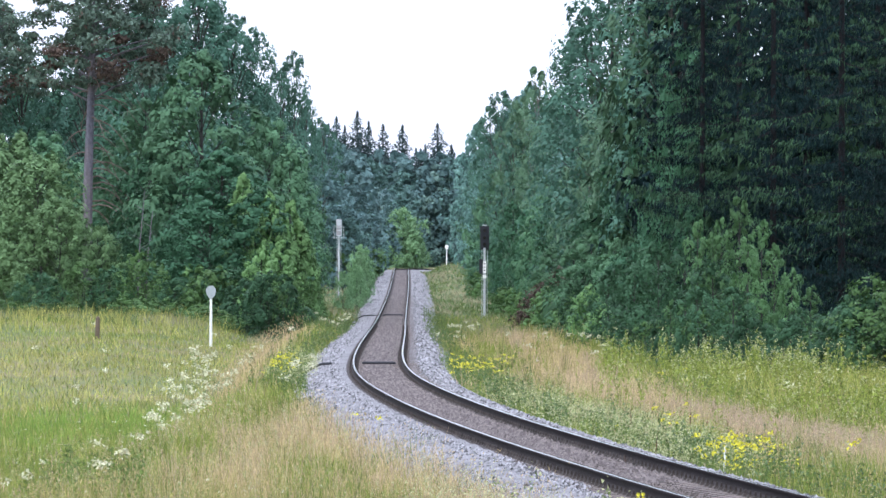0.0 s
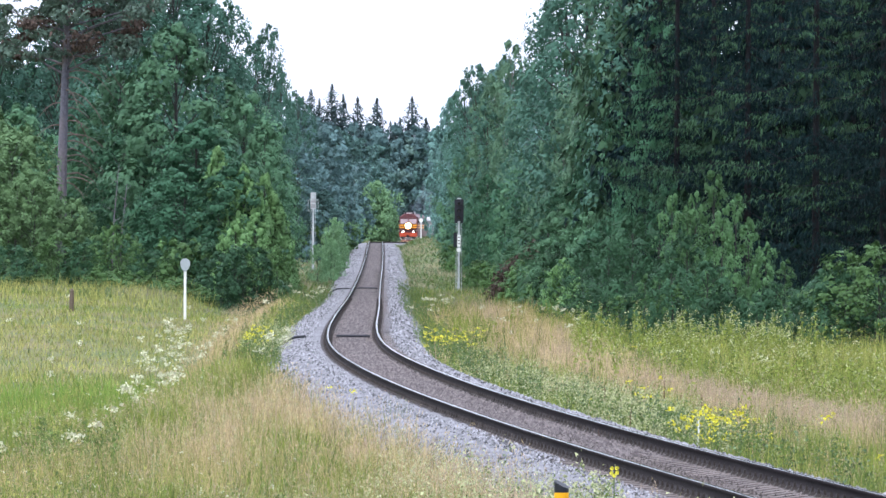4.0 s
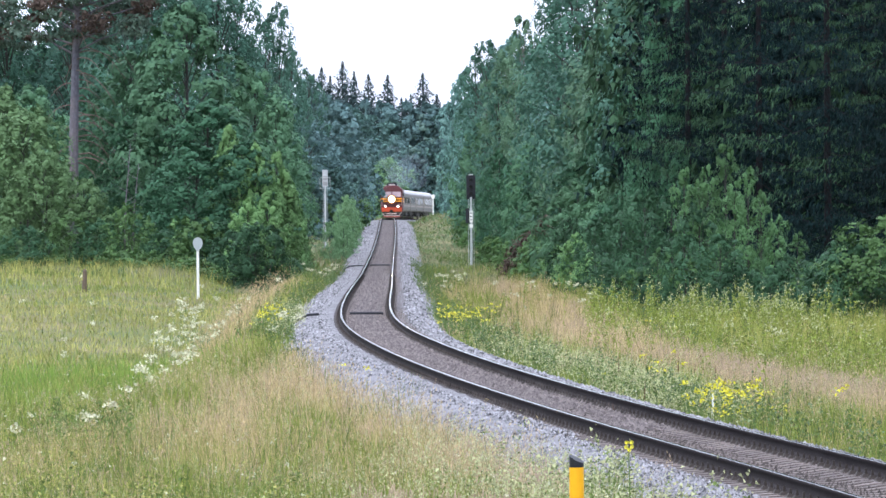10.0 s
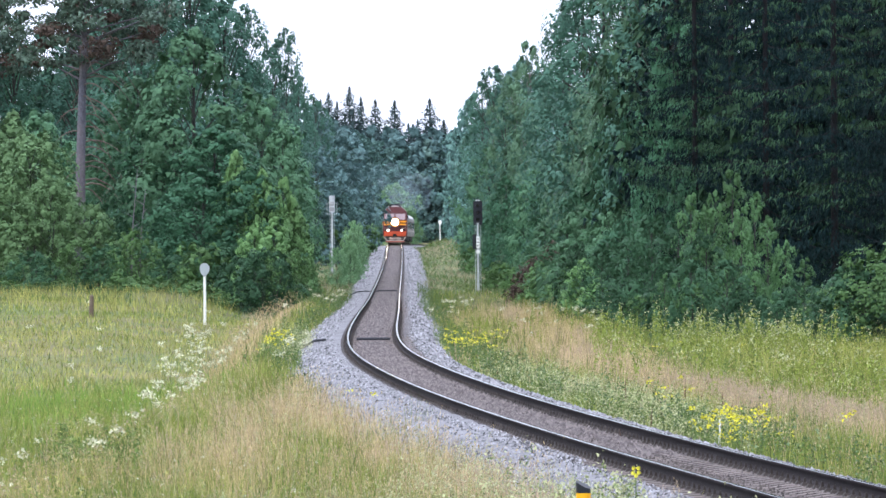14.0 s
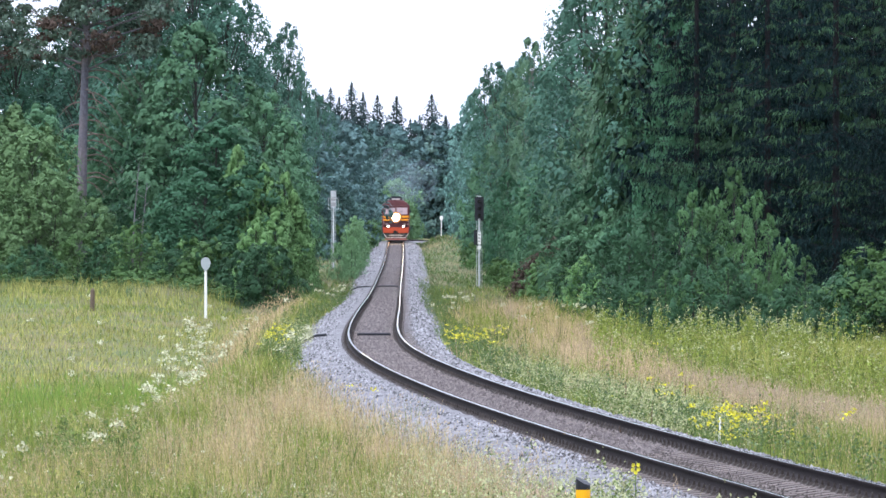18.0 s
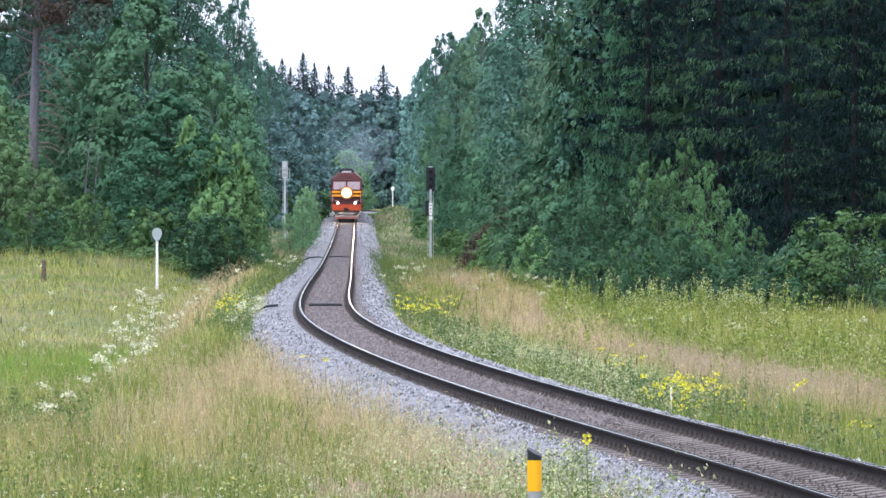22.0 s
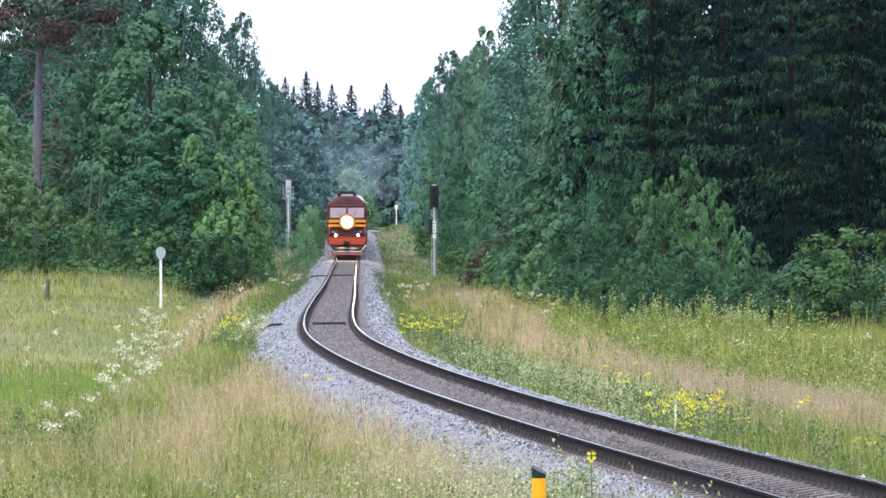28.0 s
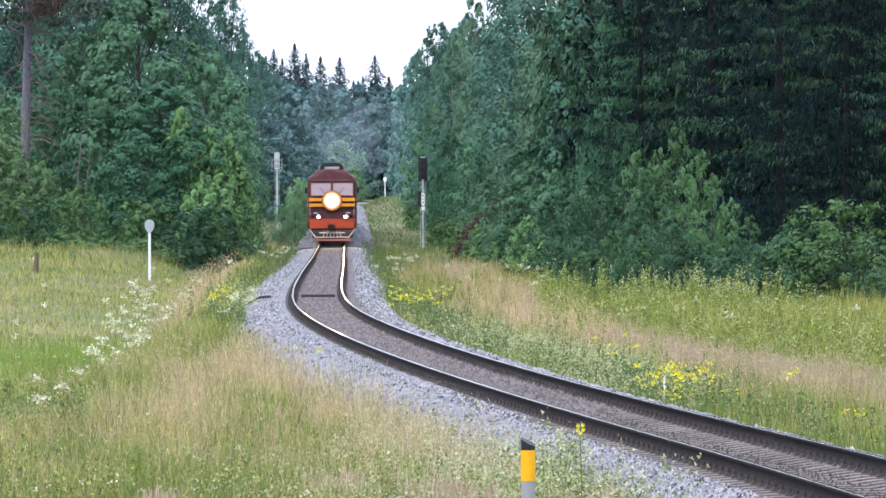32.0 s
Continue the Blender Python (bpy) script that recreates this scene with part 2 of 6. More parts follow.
M = {
    "soil": material("soil", (0.10, 0.13, 0.039), 0.95, vary=0.5, grain=3.0, big=0.15, second=(0.13, 0.115, 0.05)),
    "ballast": material("ballast", (0.165, 0.163, 0.172), 0.9, vary=0.6, grain=7.0, big=0.8, bump=1.0),
    "crib": material("crib_ballast", (0.085, 0.072, 0.07), 0.9, vary=0.45, grain=30.0, big=0.7, bump=1.0),
    # Darker ballast in a strip along each rail.
    "dark_strip": material("dark_strip", (0.042, 0.034, 0.033), 0.9, vary=0.45, grain=20.0, big=0.7, bump=1.0),
    "stone": material("stone", (0.18, 0.179, 0.19), 0.85, vary=0.2, grain=40.0, island=0.95),
    "stone_brown": material("stone_brown", (0.125, 0.107, 0.105), 0.85, vary=0.2, grain=40.0, island=0.5),
    # Crib stones darkened, to put shade into the gaps between sleepers.
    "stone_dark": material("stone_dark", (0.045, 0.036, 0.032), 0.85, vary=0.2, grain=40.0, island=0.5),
    "sleeper": material("sleeper", (0.14, 0.116, 0.108), 0.85, vary=0.3, grain=14.0, big=2.0, own=0.25),
    "rail_side": material("rail_side", (0.027, 0.023, 0.024), 0.85, vary=0.3, grain=20.0, big=1.5, spec=0.08),
    # Both heads are equally smooth; the right one has a paler base.
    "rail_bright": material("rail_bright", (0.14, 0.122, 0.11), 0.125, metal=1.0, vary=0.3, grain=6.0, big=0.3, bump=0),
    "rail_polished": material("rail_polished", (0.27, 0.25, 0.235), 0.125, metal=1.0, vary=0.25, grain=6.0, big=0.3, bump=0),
    "clip": material("clip", (0.04, 0.033, 0.03), 0.75, metal=0.2, island=0.4),
    "bark": material("bark", (0.045, 0.045, 0.042), 0.95, vary=0.4, grain=9.0, big=1.5, bump=0.8),
    "bark_dark": material("bark_dark", (0.016, 0.016, 0.018), 0.95, vary=0.4, grain=9.0, big=1.5, bump=0.8, spec=0.1),
    "bark_pine": material("bark_pine", (0.14, 0.137, 0.165), 0.95, vary=0.4, grain=7.0, big=0.7, bump=0.9, second=(0.145, 0.128, 0.14)),
    "bark_birch": material("bark_birch", (0.16, 0.155, 0.147), 0.85, vary=0.35, grain=5.0, big=1.5),
    "leaf": material("leaf", (0.046, 0.118, 0.066), 0.5, vary=0.2, grain=2.0, big=0.35, bump=0, leaf=0.15, island=0.10, own=0.18, spec=0.06),
    "leaf_mid": material("leaf_mid", (0.088, 0.185, 0.102), 0.5, vary=0.2, grain=2.0, big=0.35, bump=0, leaf=0.15, island=0.10, own=0.18, spec=0.06),
    "leaf_light": material("leaf_light", (0.15, 0.28, 0.11), 0.5, vary=0.2, grain=2.0, big=0.35, bump=0, leaf=0.15, island=0.10, own=0.18, spec=0.06),
    "leaf_willow": material("leaf_willow", (0.122, 0.212, 0.096), 0.5, vary=0.2, grain=2.0, big=0.35, bump=0, leaf=0.15, island=0.10, own=0.18, spec=0.06),
    "leaf_bush": material("leaf_bush", (0.078, 0.15, 0.055), 0.5, vary=0.2, grain=2.0, big=0.35, bump=0, leaf=0.15, island=0.10, own=0.25, spec=0.06),
    "leaf_sap": material("leaf_sap", (0.084, 0.172, 0.074), 0.5, vary=0.2, grain=2.0, big=0.35, bump=0, leaf=0.15, island=0.10, own=0.25, spec=0.06),
    # Darkened green that puts shade into the gaps of the forest edge.
    "leaf_shade": material("leaf_shade", (0.043, 0.1, 0.053), 0.5, vary=0.2, grain=2.0, big=0.35, bump=0, leaf=0.15, island=0.10, own=0.25, spec=0.06),
    "leaf_aspen": material("leaf_aspen", (0.064, 0.142, 0.104), 0.5, vary=0.2, grain=2.0, big=0.35, bump=0, leaf=0.15, island=0.10, own=0.18, spec=0.06),
    "leaf_birch": material("leaf_birch", (0.108, 0.2, 0.122), 0.5, vary=0.2, grain=2.0, big=0.35, bump=0, leaf=0.15, island=0.10, own=0.18, spec=0.06),
    # Far foliage greens are bluer and paler, to put haze into their colour.
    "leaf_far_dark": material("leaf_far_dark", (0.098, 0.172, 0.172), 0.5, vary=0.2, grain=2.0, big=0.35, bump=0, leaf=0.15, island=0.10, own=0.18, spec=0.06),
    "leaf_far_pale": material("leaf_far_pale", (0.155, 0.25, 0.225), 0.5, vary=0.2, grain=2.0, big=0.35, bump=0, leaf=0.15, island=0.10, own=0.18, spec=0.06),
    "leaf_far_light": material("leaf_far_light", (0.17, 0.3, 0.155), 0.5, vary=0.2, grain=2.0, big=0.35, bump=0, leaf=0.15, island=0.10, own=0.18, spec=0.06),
    # New-growth tips, also lightened as lit; inner needles near black for shade.
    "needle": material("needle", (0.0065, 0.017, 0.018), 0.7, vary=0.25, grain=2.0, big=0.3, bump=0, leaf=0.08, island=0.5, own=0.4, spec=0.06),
    "needle_lit_tip": material("needle_lit_tip", (0.032, 0.068, 0.037), 0.7, vary=0.25, grain=2.0, big=0.3, bump=0, leaf=0.1, island=0.5, own=0.35, spec=0.06),
    # Skyline needles and far leaves likewise carry haze in their colour.
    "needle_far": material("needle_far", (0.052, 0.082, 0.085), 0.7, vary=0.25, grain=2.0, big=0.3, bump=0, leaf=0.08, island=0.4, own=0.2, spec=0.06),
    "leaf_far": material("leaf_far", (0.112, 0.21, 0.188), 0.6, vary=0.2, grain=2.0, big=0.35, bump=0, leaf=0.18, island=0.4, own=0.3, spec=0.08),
    "needle_pine": material("needle_pine", (0.095, 0.142, 0.11), 0.7, vary=0.25, grain=2.0, big=0.5, bump=0, leaf=0.1, island=0.4, spec=0.06),
    "needle_dead": material("needle_dead", (0.085, 0.06, 0.048), 0.8, vary=0.3, bump=0, leaf=0.1, island=0.4),
    "grass": material("grass", (0.19, 0.24, 0.047), 0.7, vary=0.35, grain=0.5, big=0.12, bump=0, leaf=0.35, island=0.5),
    "herb": material("herb", (0.13, 0.19, 0.052), 0.7, vary=0.3, grain=0.7, big=0.15, bump=0, leaf=0.3, island=0.45),
    "herb_dark": material("herb_dark", (0.088, 0.138, 0.034), 0.7, vary=0.3, grain=0.7, big=0.15, bump=0, leaf=0.25, island=0.5),
    "grass_light": material("grass_light", (0.35, 0.345, 0.105), 0.7, vary=0.3, grain=0.5, big=0.12, bump=0, leaf=0.35, island=0.55),
    "pale_herb": material("pale_herb", (0.43, 0.45, 0.24), 0.75, vary=0.2, bump=0, leaf=0.3, island=0.35),
    "dock": material("dock", (0.10, 0.055, 0.035), 0.8, vary=0.3, bump=0, island=0.4),
    "lush": material("lush", (0.17, 0.275, 0.052), 0.7, vary=0.3, grain=0.5, big=0.12, bump=0, leaf=0.35, island=0.4),
    "grass_bank": material("grass_bank", (0.118, 0.18, 0.088), 0.7, vary=0.35, grain=0.5, big=0.1, bump=0, leaf=0.3, island=0.5),
    "dry": material("dry_grass", (0.47, 0.37, 0.18), 0.8, vary=0.2, grain=0.4, big=0.12, bump=0, leaf=0.3, island=0.5, second=(0.48, 0.355, 0.235)),
    "dry_far": material("dry_far", (0.26, 0.25, 0.155), 0.8, vary=0.25, grain=0.4, big=0.12, bump=0, leaf=0.3, island=0.35),
    "red_grass": material("red_grass", (0.43, 0.325, 0.24), 0.8, vary=0.2, bump=0, leaf=0.3, island=0.35),
    "white_petal": material("white_petal", (0.74, 0.74, 0.56), 0.7, vary=0.1, bump=0, leaf=0.2, island=0.2),
    "cream_petal": material("cream_petal", (0.60, 0.60, 0.42), 0.75, vary=0.15, bump=0, leaf=0.2, island=0.25),
    "yellow_petal": material("yellow_petal", (0.72, 0.66, 0.05), 0.7, vary=0.1, bump=0, leaf=0.2, island=0.2),
    "galvanised": material("galvanised", (0.46, 0.49, 0.51), 0.5, metal=0.35, vary=0.2),
    "black_paint": material("black_paint", (0.018, 0.02, 0.026), 0.5, vary=0.3),
    "white_paint": material("white_paint", (0.78, 0.79, 0.78), 0.5, vary=0.1),
    "grey_paint": material("grey_paint", (0.30, 0.30, 0.31), 0.6, vary=0.2),
    "yellow_paint": material("yellow_paint", (0.85, 0.42, 0.01), 0.5, vary=0.1),
    "dark_lens": material("dark_lens", (0.01, 0.012, 0.015), 0.1, vary=0.1, bump=0, spec=0.5),
    "maroon": material("maroon", (0.078, 0.017, 0.019), 0.45, vary=0.3, grain=3.0, big=0.7, bump=0.05, spec=0.3),
    "orange_red": material("orange_red", (0.42, 0.055, 0.015), 0.42, vary=0.2, grain=3.0, big=1.0, bump=0.05, spec=0.5),
    "stripe": material("stripe", (0.80, 0.30, 0.02), 0.42, vary=0.12, bump=0.03, spec=0.5),
    "glass": material("cab_glass", (0.25, 0.17, 0.18), 0.08, vary=0.1, bump=0, spec=0.8),
    "coach_side": material("coach_side", (0.09, 0.085, 0.085), 0.5, vary=0.2, grain=2.0, big=0.5, bump=0.05),
    "coach_band": material("coach_band", (0.24, 0.21, 0.19), 0.5, vary=0.2, bump=0.05),
    "coach_roof": material("coach_roof", (0.42, 0.42, 0.43), 0.5, vary=0.2, bump=0.1),
    "under": material("underframe", (0.022, 0.02, 0.02), 0.75, vary=0.4),
    "steel": material("wheel_steel", (0.20, 0.18, 0.17), 0.45, metal=0.8, vary=0.2),
    "pale_steel": material("pale_paint", (0.45, 0.40, 0.39), 0.5, vary=0.2),
    "lamp_big": glowing("headlamp", (1.0, 0.70, 0.36), 1000.0),
    "lamp_halo": reflector("headlamp_glare", 2.74, 0.30, 0.64),
    "lamp_small": glowing("marker_lamp", (1.0, 0.93, 0.82), 14.0),
    "timber": material("timber", (0.13, 0.10, 0.075), 0.9, vary=0.4),
    "wood_dead": material("dead_branch", (0.15, 0.115, 0.10), 0.9, vary=0.3),
}


# ---- building helpers ----
def part(name, bm, mat, parent=None, label=""):
    me = bpy.data.meshes.new(name)
    bm.to_mesh(me)
    bm.free()
    me.materials.append(M[mat])
    ob = new(name, me)
    ob.parent = parent
    if label:
        tagged(ob, label)
    return ob


def sheet(name, verts, faces, mats, parent=None, label="", mat_index=None, smooth=False):
    """A mesh from numpy arrays; faces all with the same number of corners."""
    me = bpy.data.meshes.new(name)
    verts, faces = np.asarray(verts, np.float32), np.asarray(faces, np.int32)
    k = faces.shape[1]
    me.vertices.add(len(verts))
    me.vertices.foreach_set("co", verts.ravel())
    me.loops.add(faces.size)
    me.loops.foreach_set("vertex_index", faces.ravel())
    me.polygons.add(len(faces))
    me.polygons.foreach_set("loop_start", np.arange(0, faces.size, k, dtype=np.int32))
    me.polygons.foreach_set("loop_total", np.full(len(faces), k, np.int32))
    for name_m in mats if isinstance(mats, (list, tuple)) else [mats]:
        me.materials.append(M[name_m])
    if mat_index is not None:
        me.polygons.foreach_set("material_index", np.asarray(mat_index, np.int32))
    if smooth:
        me.polygons.foreach_set("use_smooth", np.ones(len(faces), bool))
    me.update(calc_edges=True)
    ob = new(name, me)
    ob.parent = parent
    if label:
        tagged(ob, label)
    return ob


def box(bm, x0, x1, y0, y1, z0, z1, bevel=0.0):
    m = Matrix.Translation(((x0 + x1) / 2, (y0 + y1) / 2, (z0 + z1) / 2)) @ Matrix.Diagonal((x1 - x0, y1 - y0, z1 - z0, 1))
    vs = bmesh.ops.create_cube(bm, size=1, matrix=m)["verts"]
    if bevel:
        es = list({e for v in vs for e in v.link_edges})
        bmesh.ops.bevel(bm, geom=es, offset=bevel, segments=2, affect="EDGES")
    return bm


def tube(bm, p0, p1, r0, r1=None, n=8, caps=True):
    p0, p1 = Vector(p0), Vector(p1)
    d = p1 - p0
    m = Matrix.Translation((p0 + p1) / 2) @ d.to_track_quat("Z", "Y").to_matrix().to_4x4()
    bmesh.ops.create_cone(bm, cap_ends=caps, segments=n, radius1=r0, radius2=r0 if r1 is None else r1, depth=d.length, matrix=m)
    return bm


def loft(bm, rings, cap=True):
    rows = [[bm.verts.new(p) for p in ring] for ring in rings]
    k = len(rows[0])
    for a, b in zip(rows, rows[1:]):
        for i in range(k):
            bm.faces.new((a[i], a[(i + 1) % k], b[(i + 1) % k], b[i]))
    if cap:
        bm.faces.new(rows[0][::-1])
        bm.faces.new(rows[-1])
    bmesh.ops.recalc_face_normals(bm, faces=bm.faces[:])
    return bm


def anchor(name, m, label, category, group="", kind=""):
    ob = new(name)
    ob.matrix_world = m
    ob.matrix_basis = m
    return tagged(ob, label, category, group, kind)


def smooth(a, b, v):
    t = np.clip((v - a) / (b - a), 0, 1)
    return t * t * (3 - 2 * t)


# ---- plan: the line of the track, its rail level and the ground ----
LINE = np.array([
    (-200, 22.5, 0.3), (-80, 14.3, 0.3), (0, 9.15, 0.27), (44, 6.11, 0.14), (56, 5.26, 0.06), (70, 4.23, -0.02), (84, 3.16, -0.12), (103, 1.65, -0.21),
    (126, -0.07, -0.27), (154, -1.68, -0.36), (192, -3.12, -0.47), (243, -3.88, -0.41), (318, -4.77, -0.71), (420, -5.96, -0.79),
    (580, -7.75, -0.12), (747, -9.8, 0.85), (830, -10.8, 0.75), (904, -11.3, 0.48), (950, -11.2, 0.36), (1000, -10.2, 0.22), (1052, -7.7, -0.05),
    (1080, -5.7, -0.12), (1132, -0.6, -0.15), (1250, 16.5, 0.0), (1400, 50.0, 0.0), (1600, 115.0, 0.0)])


def spline(k, v, x):
    n, h = len(k), np.diff(k)
    a, b = np.zeros((n, n)), np.zeros(n)
    a[0, 0] = a[-1, -1] = 1
    for i in range(1, n - 1):
        a[i, i - 1:i + 2] = h[i - 1], 2 * (h[i - 1] + h[i]), h[i]
        b[i] = 6 * ((v[i + 1] - v[i]) / h[i] - (v[i] - v[i - 1]) / h[i - 1])
    c = np.linalg.solve(a, b)
    j = np.clip(np.searchsorted(k, x) - 1, 0, n - 2)
    t, u, hh = x - k[j], k[j + 1] - x, h[j]
    return (c[j] * u**3 + c[j + 1] * t**3) / (6 * hh) + (v[j] / hh - c[j] * hh / 6) * u + (v[j + 1] / hh - c[j + 1] * hh / 6) * t


TY = np.arange(-200, 1600, 1.0)
TX, TZ = spline(LINE[:, 0], LINE[:, 1], TY), spline(LINE[:, 0], LINE[:, 2], TY)


def track_x(y):
    return np.interp(y, TY, TX)


def track_z(y):
    return np.interp(y, TY, TZ)


def ground_z(x, y):
    x, y = np.asarray(x, float), np.asarray(y, float)
    o = x - track_x(y)
    z = track_z(y) - 0.78
    # an old bank edge on the left, then a lower meadow
    edge = np.interp(y, [40, 76, 108, 132, 256, 420, 600], [-4.6, -4.6, -4.8, -4.6, -6.2, -9.5, -14])
    z = z - 0.8 * smooth(0.3, 4.0, edge - x) * (1 - smooth(380, 560, y))
    # a berm beside the ballast and a ditch beyond it
    z = z + 0.7 * np.exp(-((o + 3.9) / 1.1) ** 2) * smooth(170, 230, y) * (1 - smooth(400, 480, y))
    z = z - 0.5 * np.exp(-((x + 12.3) / 2.6) ** 2) * smooth(230, 285, y) * (1 - smooth(335, 385, y))
    # banks of a shallow cutting far off
    z = z + 0.8 * smooth(2.9, 5.5, np.abs(o)) * smooth(560, 720, y)
    z = z + 0.4 * smooth(2.9, 9, o) * smooth(750, 820, y)
    z = z + 1.1 * smooth(0.5, 5.0, edge - x) * smooth(200, 310, y) * (1 - smooth(460, 600, y))
    # a low swell of the meadow before the left woods
    z = z + 0.6 * smooth(300, 342, y) * smooth(-12.0, -15.0, x) * (1 - smooth(420, 520, y))
    # the rise on which the camera stands
    z = z + 1.75 * (1 - smooth(8, 52, y)) * smooth(2.8, 6.0, np.abs(o))
    z = z + 0.10 * np.sin(x * 0.31 + y * 0.05) * np.cos(y * 0.07 - x * 0.11) * smooth(3, 6, np.abs(o))
    # a bed for the ballast
    return np.where(np.abs(o) < 3.0, np.minimum(z, track_z(y) - 0.62), z)


# ---- ground ----
gy = np.concatenate([np.arange(-200, 40, 12), np.arange(40, 200, 2.0), np.arange(200, 460, 5), np.arange(460, 1300, 14), [1320, 1400, 1500, 1700, 2000, 2600, 3400, 4600]])
gx = np.concatenate([[-2500, -1200, -600, -300, -160, -90], np.arange(-60, -14, 4), np.arange(-14, 16, 0.6), np.arange(16, 60, 4), [70, 90, 160, 300, 600, 1200, 2500]])
XX, YY = np.meshgrid(gx, gy)
ZZ = ground_z(XX, YY)
nx, ny = len(gx), len(gy)
idx = np.arange(nx * ny).reshape(ny, nx)
quads = np.stack([idx[:-1, :-1], idx[:-1, 1:], idx[1:, 1:], idx[1:, :-1]], -1).reshape(-1, 4)
tagged(sheet("ground", np.stack([XX, YY, ZZ], -1).reshape(-1, 3), quads, "soil", smooth=True),
       "grassy meadow soil along a railway line", "ground", kind="structure")


def frames(ys):
    """Places along the track: centre, and the unit vectors ahead and to the right in plan."""
    ys = np.asarray(ys, float)
    dx = (track_x(ys + 0.5) - track_x(ys - 0.5))
    n = np.sqrt(1 + dx * dx)
    return np.stack([track_x(ys), ys, track_z(ys)], 1), np.stack([dx / n, 1 / n, 0 * n], 1), np.stack([1 / n, -dx / n, 0 * n], 1)


def sweep(ys, profile):
    """Vertices and quads of a closed profile (offset, height) swept along the track."""
    c, _, r = frames(ys)
    p = np.asarray(profile, float)
    k = len(p)
    v = c[:, None, :] + r[:, None, :] * p[None, :, :1] + np.array([0, 0, 1.0]) * p[None, :, 1:]
    i = np.arange(len(c) - 1)[:, None] * k
    j = np.arange(k)[None, :]
    f = np.stack([i + j, i + (j + 1) % k, i + k + (j + 1) % k, i + k + j], -1).reshape(-1, 4)
    return v.reshape(-1, 3), f


# ---- ballast and track ----
line_y = np.concatenate([np.arange(-60, 220, 1.0), np.arange(220, 760, 4.0), np.arange(760, 1480, 8.0)])
v, f = sweep(line_y, [(-3.0, -0.85), (-2.75, -0.68), (-2.15, -0.40), (-1.85, -0.24), (-1.3, -0.2), (-1.02, -0.26), (-0.55, -0.31), (0.55, -0.32), (1.02, -0.29), (1.3, -0.22), (1.85, -0.25), (2.15, -0.40), (2.75, -0.68), (3.0, -0.85)])
v[:, 2] += 0.015 * np.sin(v[:, 1] * 2.3 + v[:, 0] * 5) * (v[:, 1] < 215)
v.reshape(-1, 14, 3)[:, 5:9, 2] += 0.085 * smooth(98, 112, v.reshape(-1, 14, 3)[:, 5:9, 1])
v.reshape(-1, 14, 3)[:, 5:9, 2] -= 0.11 * (1 - smooth(78, 96, v.reshape(-1, 14, 3)[:, 5:9, 1]))
col = np.tile(np.array([0, 0, 0, 0, 0, 2, 1, 2, 0, 0, 0, 0, 0, 0]), len(line_y) - 1)
tagged(sheet("ballast_bed", v, f, ["ballast", "crib", "dark_strip"], mat_index=col), "grey crushed stone ballast, browner between the rails", "ballast", kind="structure")

track = anchor("railway_track", Matrix(), "single railway track on concrete sleepers, curving", "railway track")
FOOT = [(-0.075, -0.18), (0.075, -0.18), (0.075, -0.166), (0.02, -0.145), (0.01, -0.13), (0.01, -0.055), (0.036, -0.035), (0.0365, -0.012), (0.031, -0.0045), (-0.031, -0.0045), (-0.0365, -0.012), (-0.036, -0.035), (-0.01, -0.055), (-0.01, -0.13), (-0.02, -0.145), (-0.075, -0.166)]
# the crowned running surface, polished by wheels
CROWN = [(0.0305 - 0.0061 * k, -(0.0305 - 0.0061 * k) ** 2 / 0.24) for k in range(11)] + [(-0.0305, -0.008), (0.0305, -0.008)]
for side in (-0.795, 0.795):
    v, f = sweep(line_y, [(side + a, b) for a, b in FOOT])
    rail = sheet("rail", v, f, "rail_side", track, "dark rusty steel rail")
    v, f = sweep(line_y, [(side + a, b) for a, b in CROWN])
    sheet("running_surface", v, f, "rail_polished" if side > 0 else "rail_bright", rail, "polished rail head of paler steel" if side > 0 else "polished rail head of darker steel", smooth=True)
bm = bmesh.new()
ring = [(-1.35, -0.42), (1.35, -0.42), (1.35, -0.215), (0.95, -0.195), (0.55, -0.2), (0.3, -0.235), (-0.3, -0.235), (-0.55, -0.2), (-0.95, -0.195), (-1.35, -0.215)]
loft(bm, [[(x, y, z) for x, z in ring] for y in (-0.125, 0.125)])
sleeper_mesh = bpy.data.meshes.new("sleeper")
bm.to_mesh(sleeper_mesh)
sv = np.array([v.co[:] for v in bm.verts])
sf = [[v.index for v in fc.verts] for fc in bm.faces if len(fc.verts) == 4]
bm.free()
sleeper_mesh.materials.append(M["sleeper"])
sleeper_y = np.arange(46.0, 520, 0.565)
c, a, r = frames(sleeper_y)
SLEEPERS = 300
far_v, far_f = [], []
for i in range(SLEEPERS, len(sleeper_y)):
    far_f.append(np.array(sf) + len(far_v) * len(sv))
    far_v.append(c[i] + sv[:, :1] * r[i] + sv[:, 1:2] * a[i] + sv[:, 2:] * np.array([0, 0, 1.0]))
sheet("sleeper", np.concatenate(far_v), np.concatenate(far_f), "sleeper", track)["kind"] = "stuff"
# clips and bolts on both sides of each rail foot
cu = np.array([(-1, -1, 0), (1, -1, 0), (1, 1, 0), (-1, 1, 0), (-.55, -.6, 1), (.55, -.6, 1), (.55, .6, 1), (-.55, .6, 1)], float)
cf = np.array([(0, 1, 5, 4), (1, 2, 6, 5), (2, 3, 7, 6), (3, 0, 4, 7), (4, 5, 6, 7)])
fv, ff = [], []
for w, d, h, z in ((0.055, 0.075, 0.045, -0.20), (0.02, 0.02, 0.085, -0.18)):
    ff.append(cf + len(fv) * 8)
    fv.append(cu * (w, d, h) + (0, 0, z))
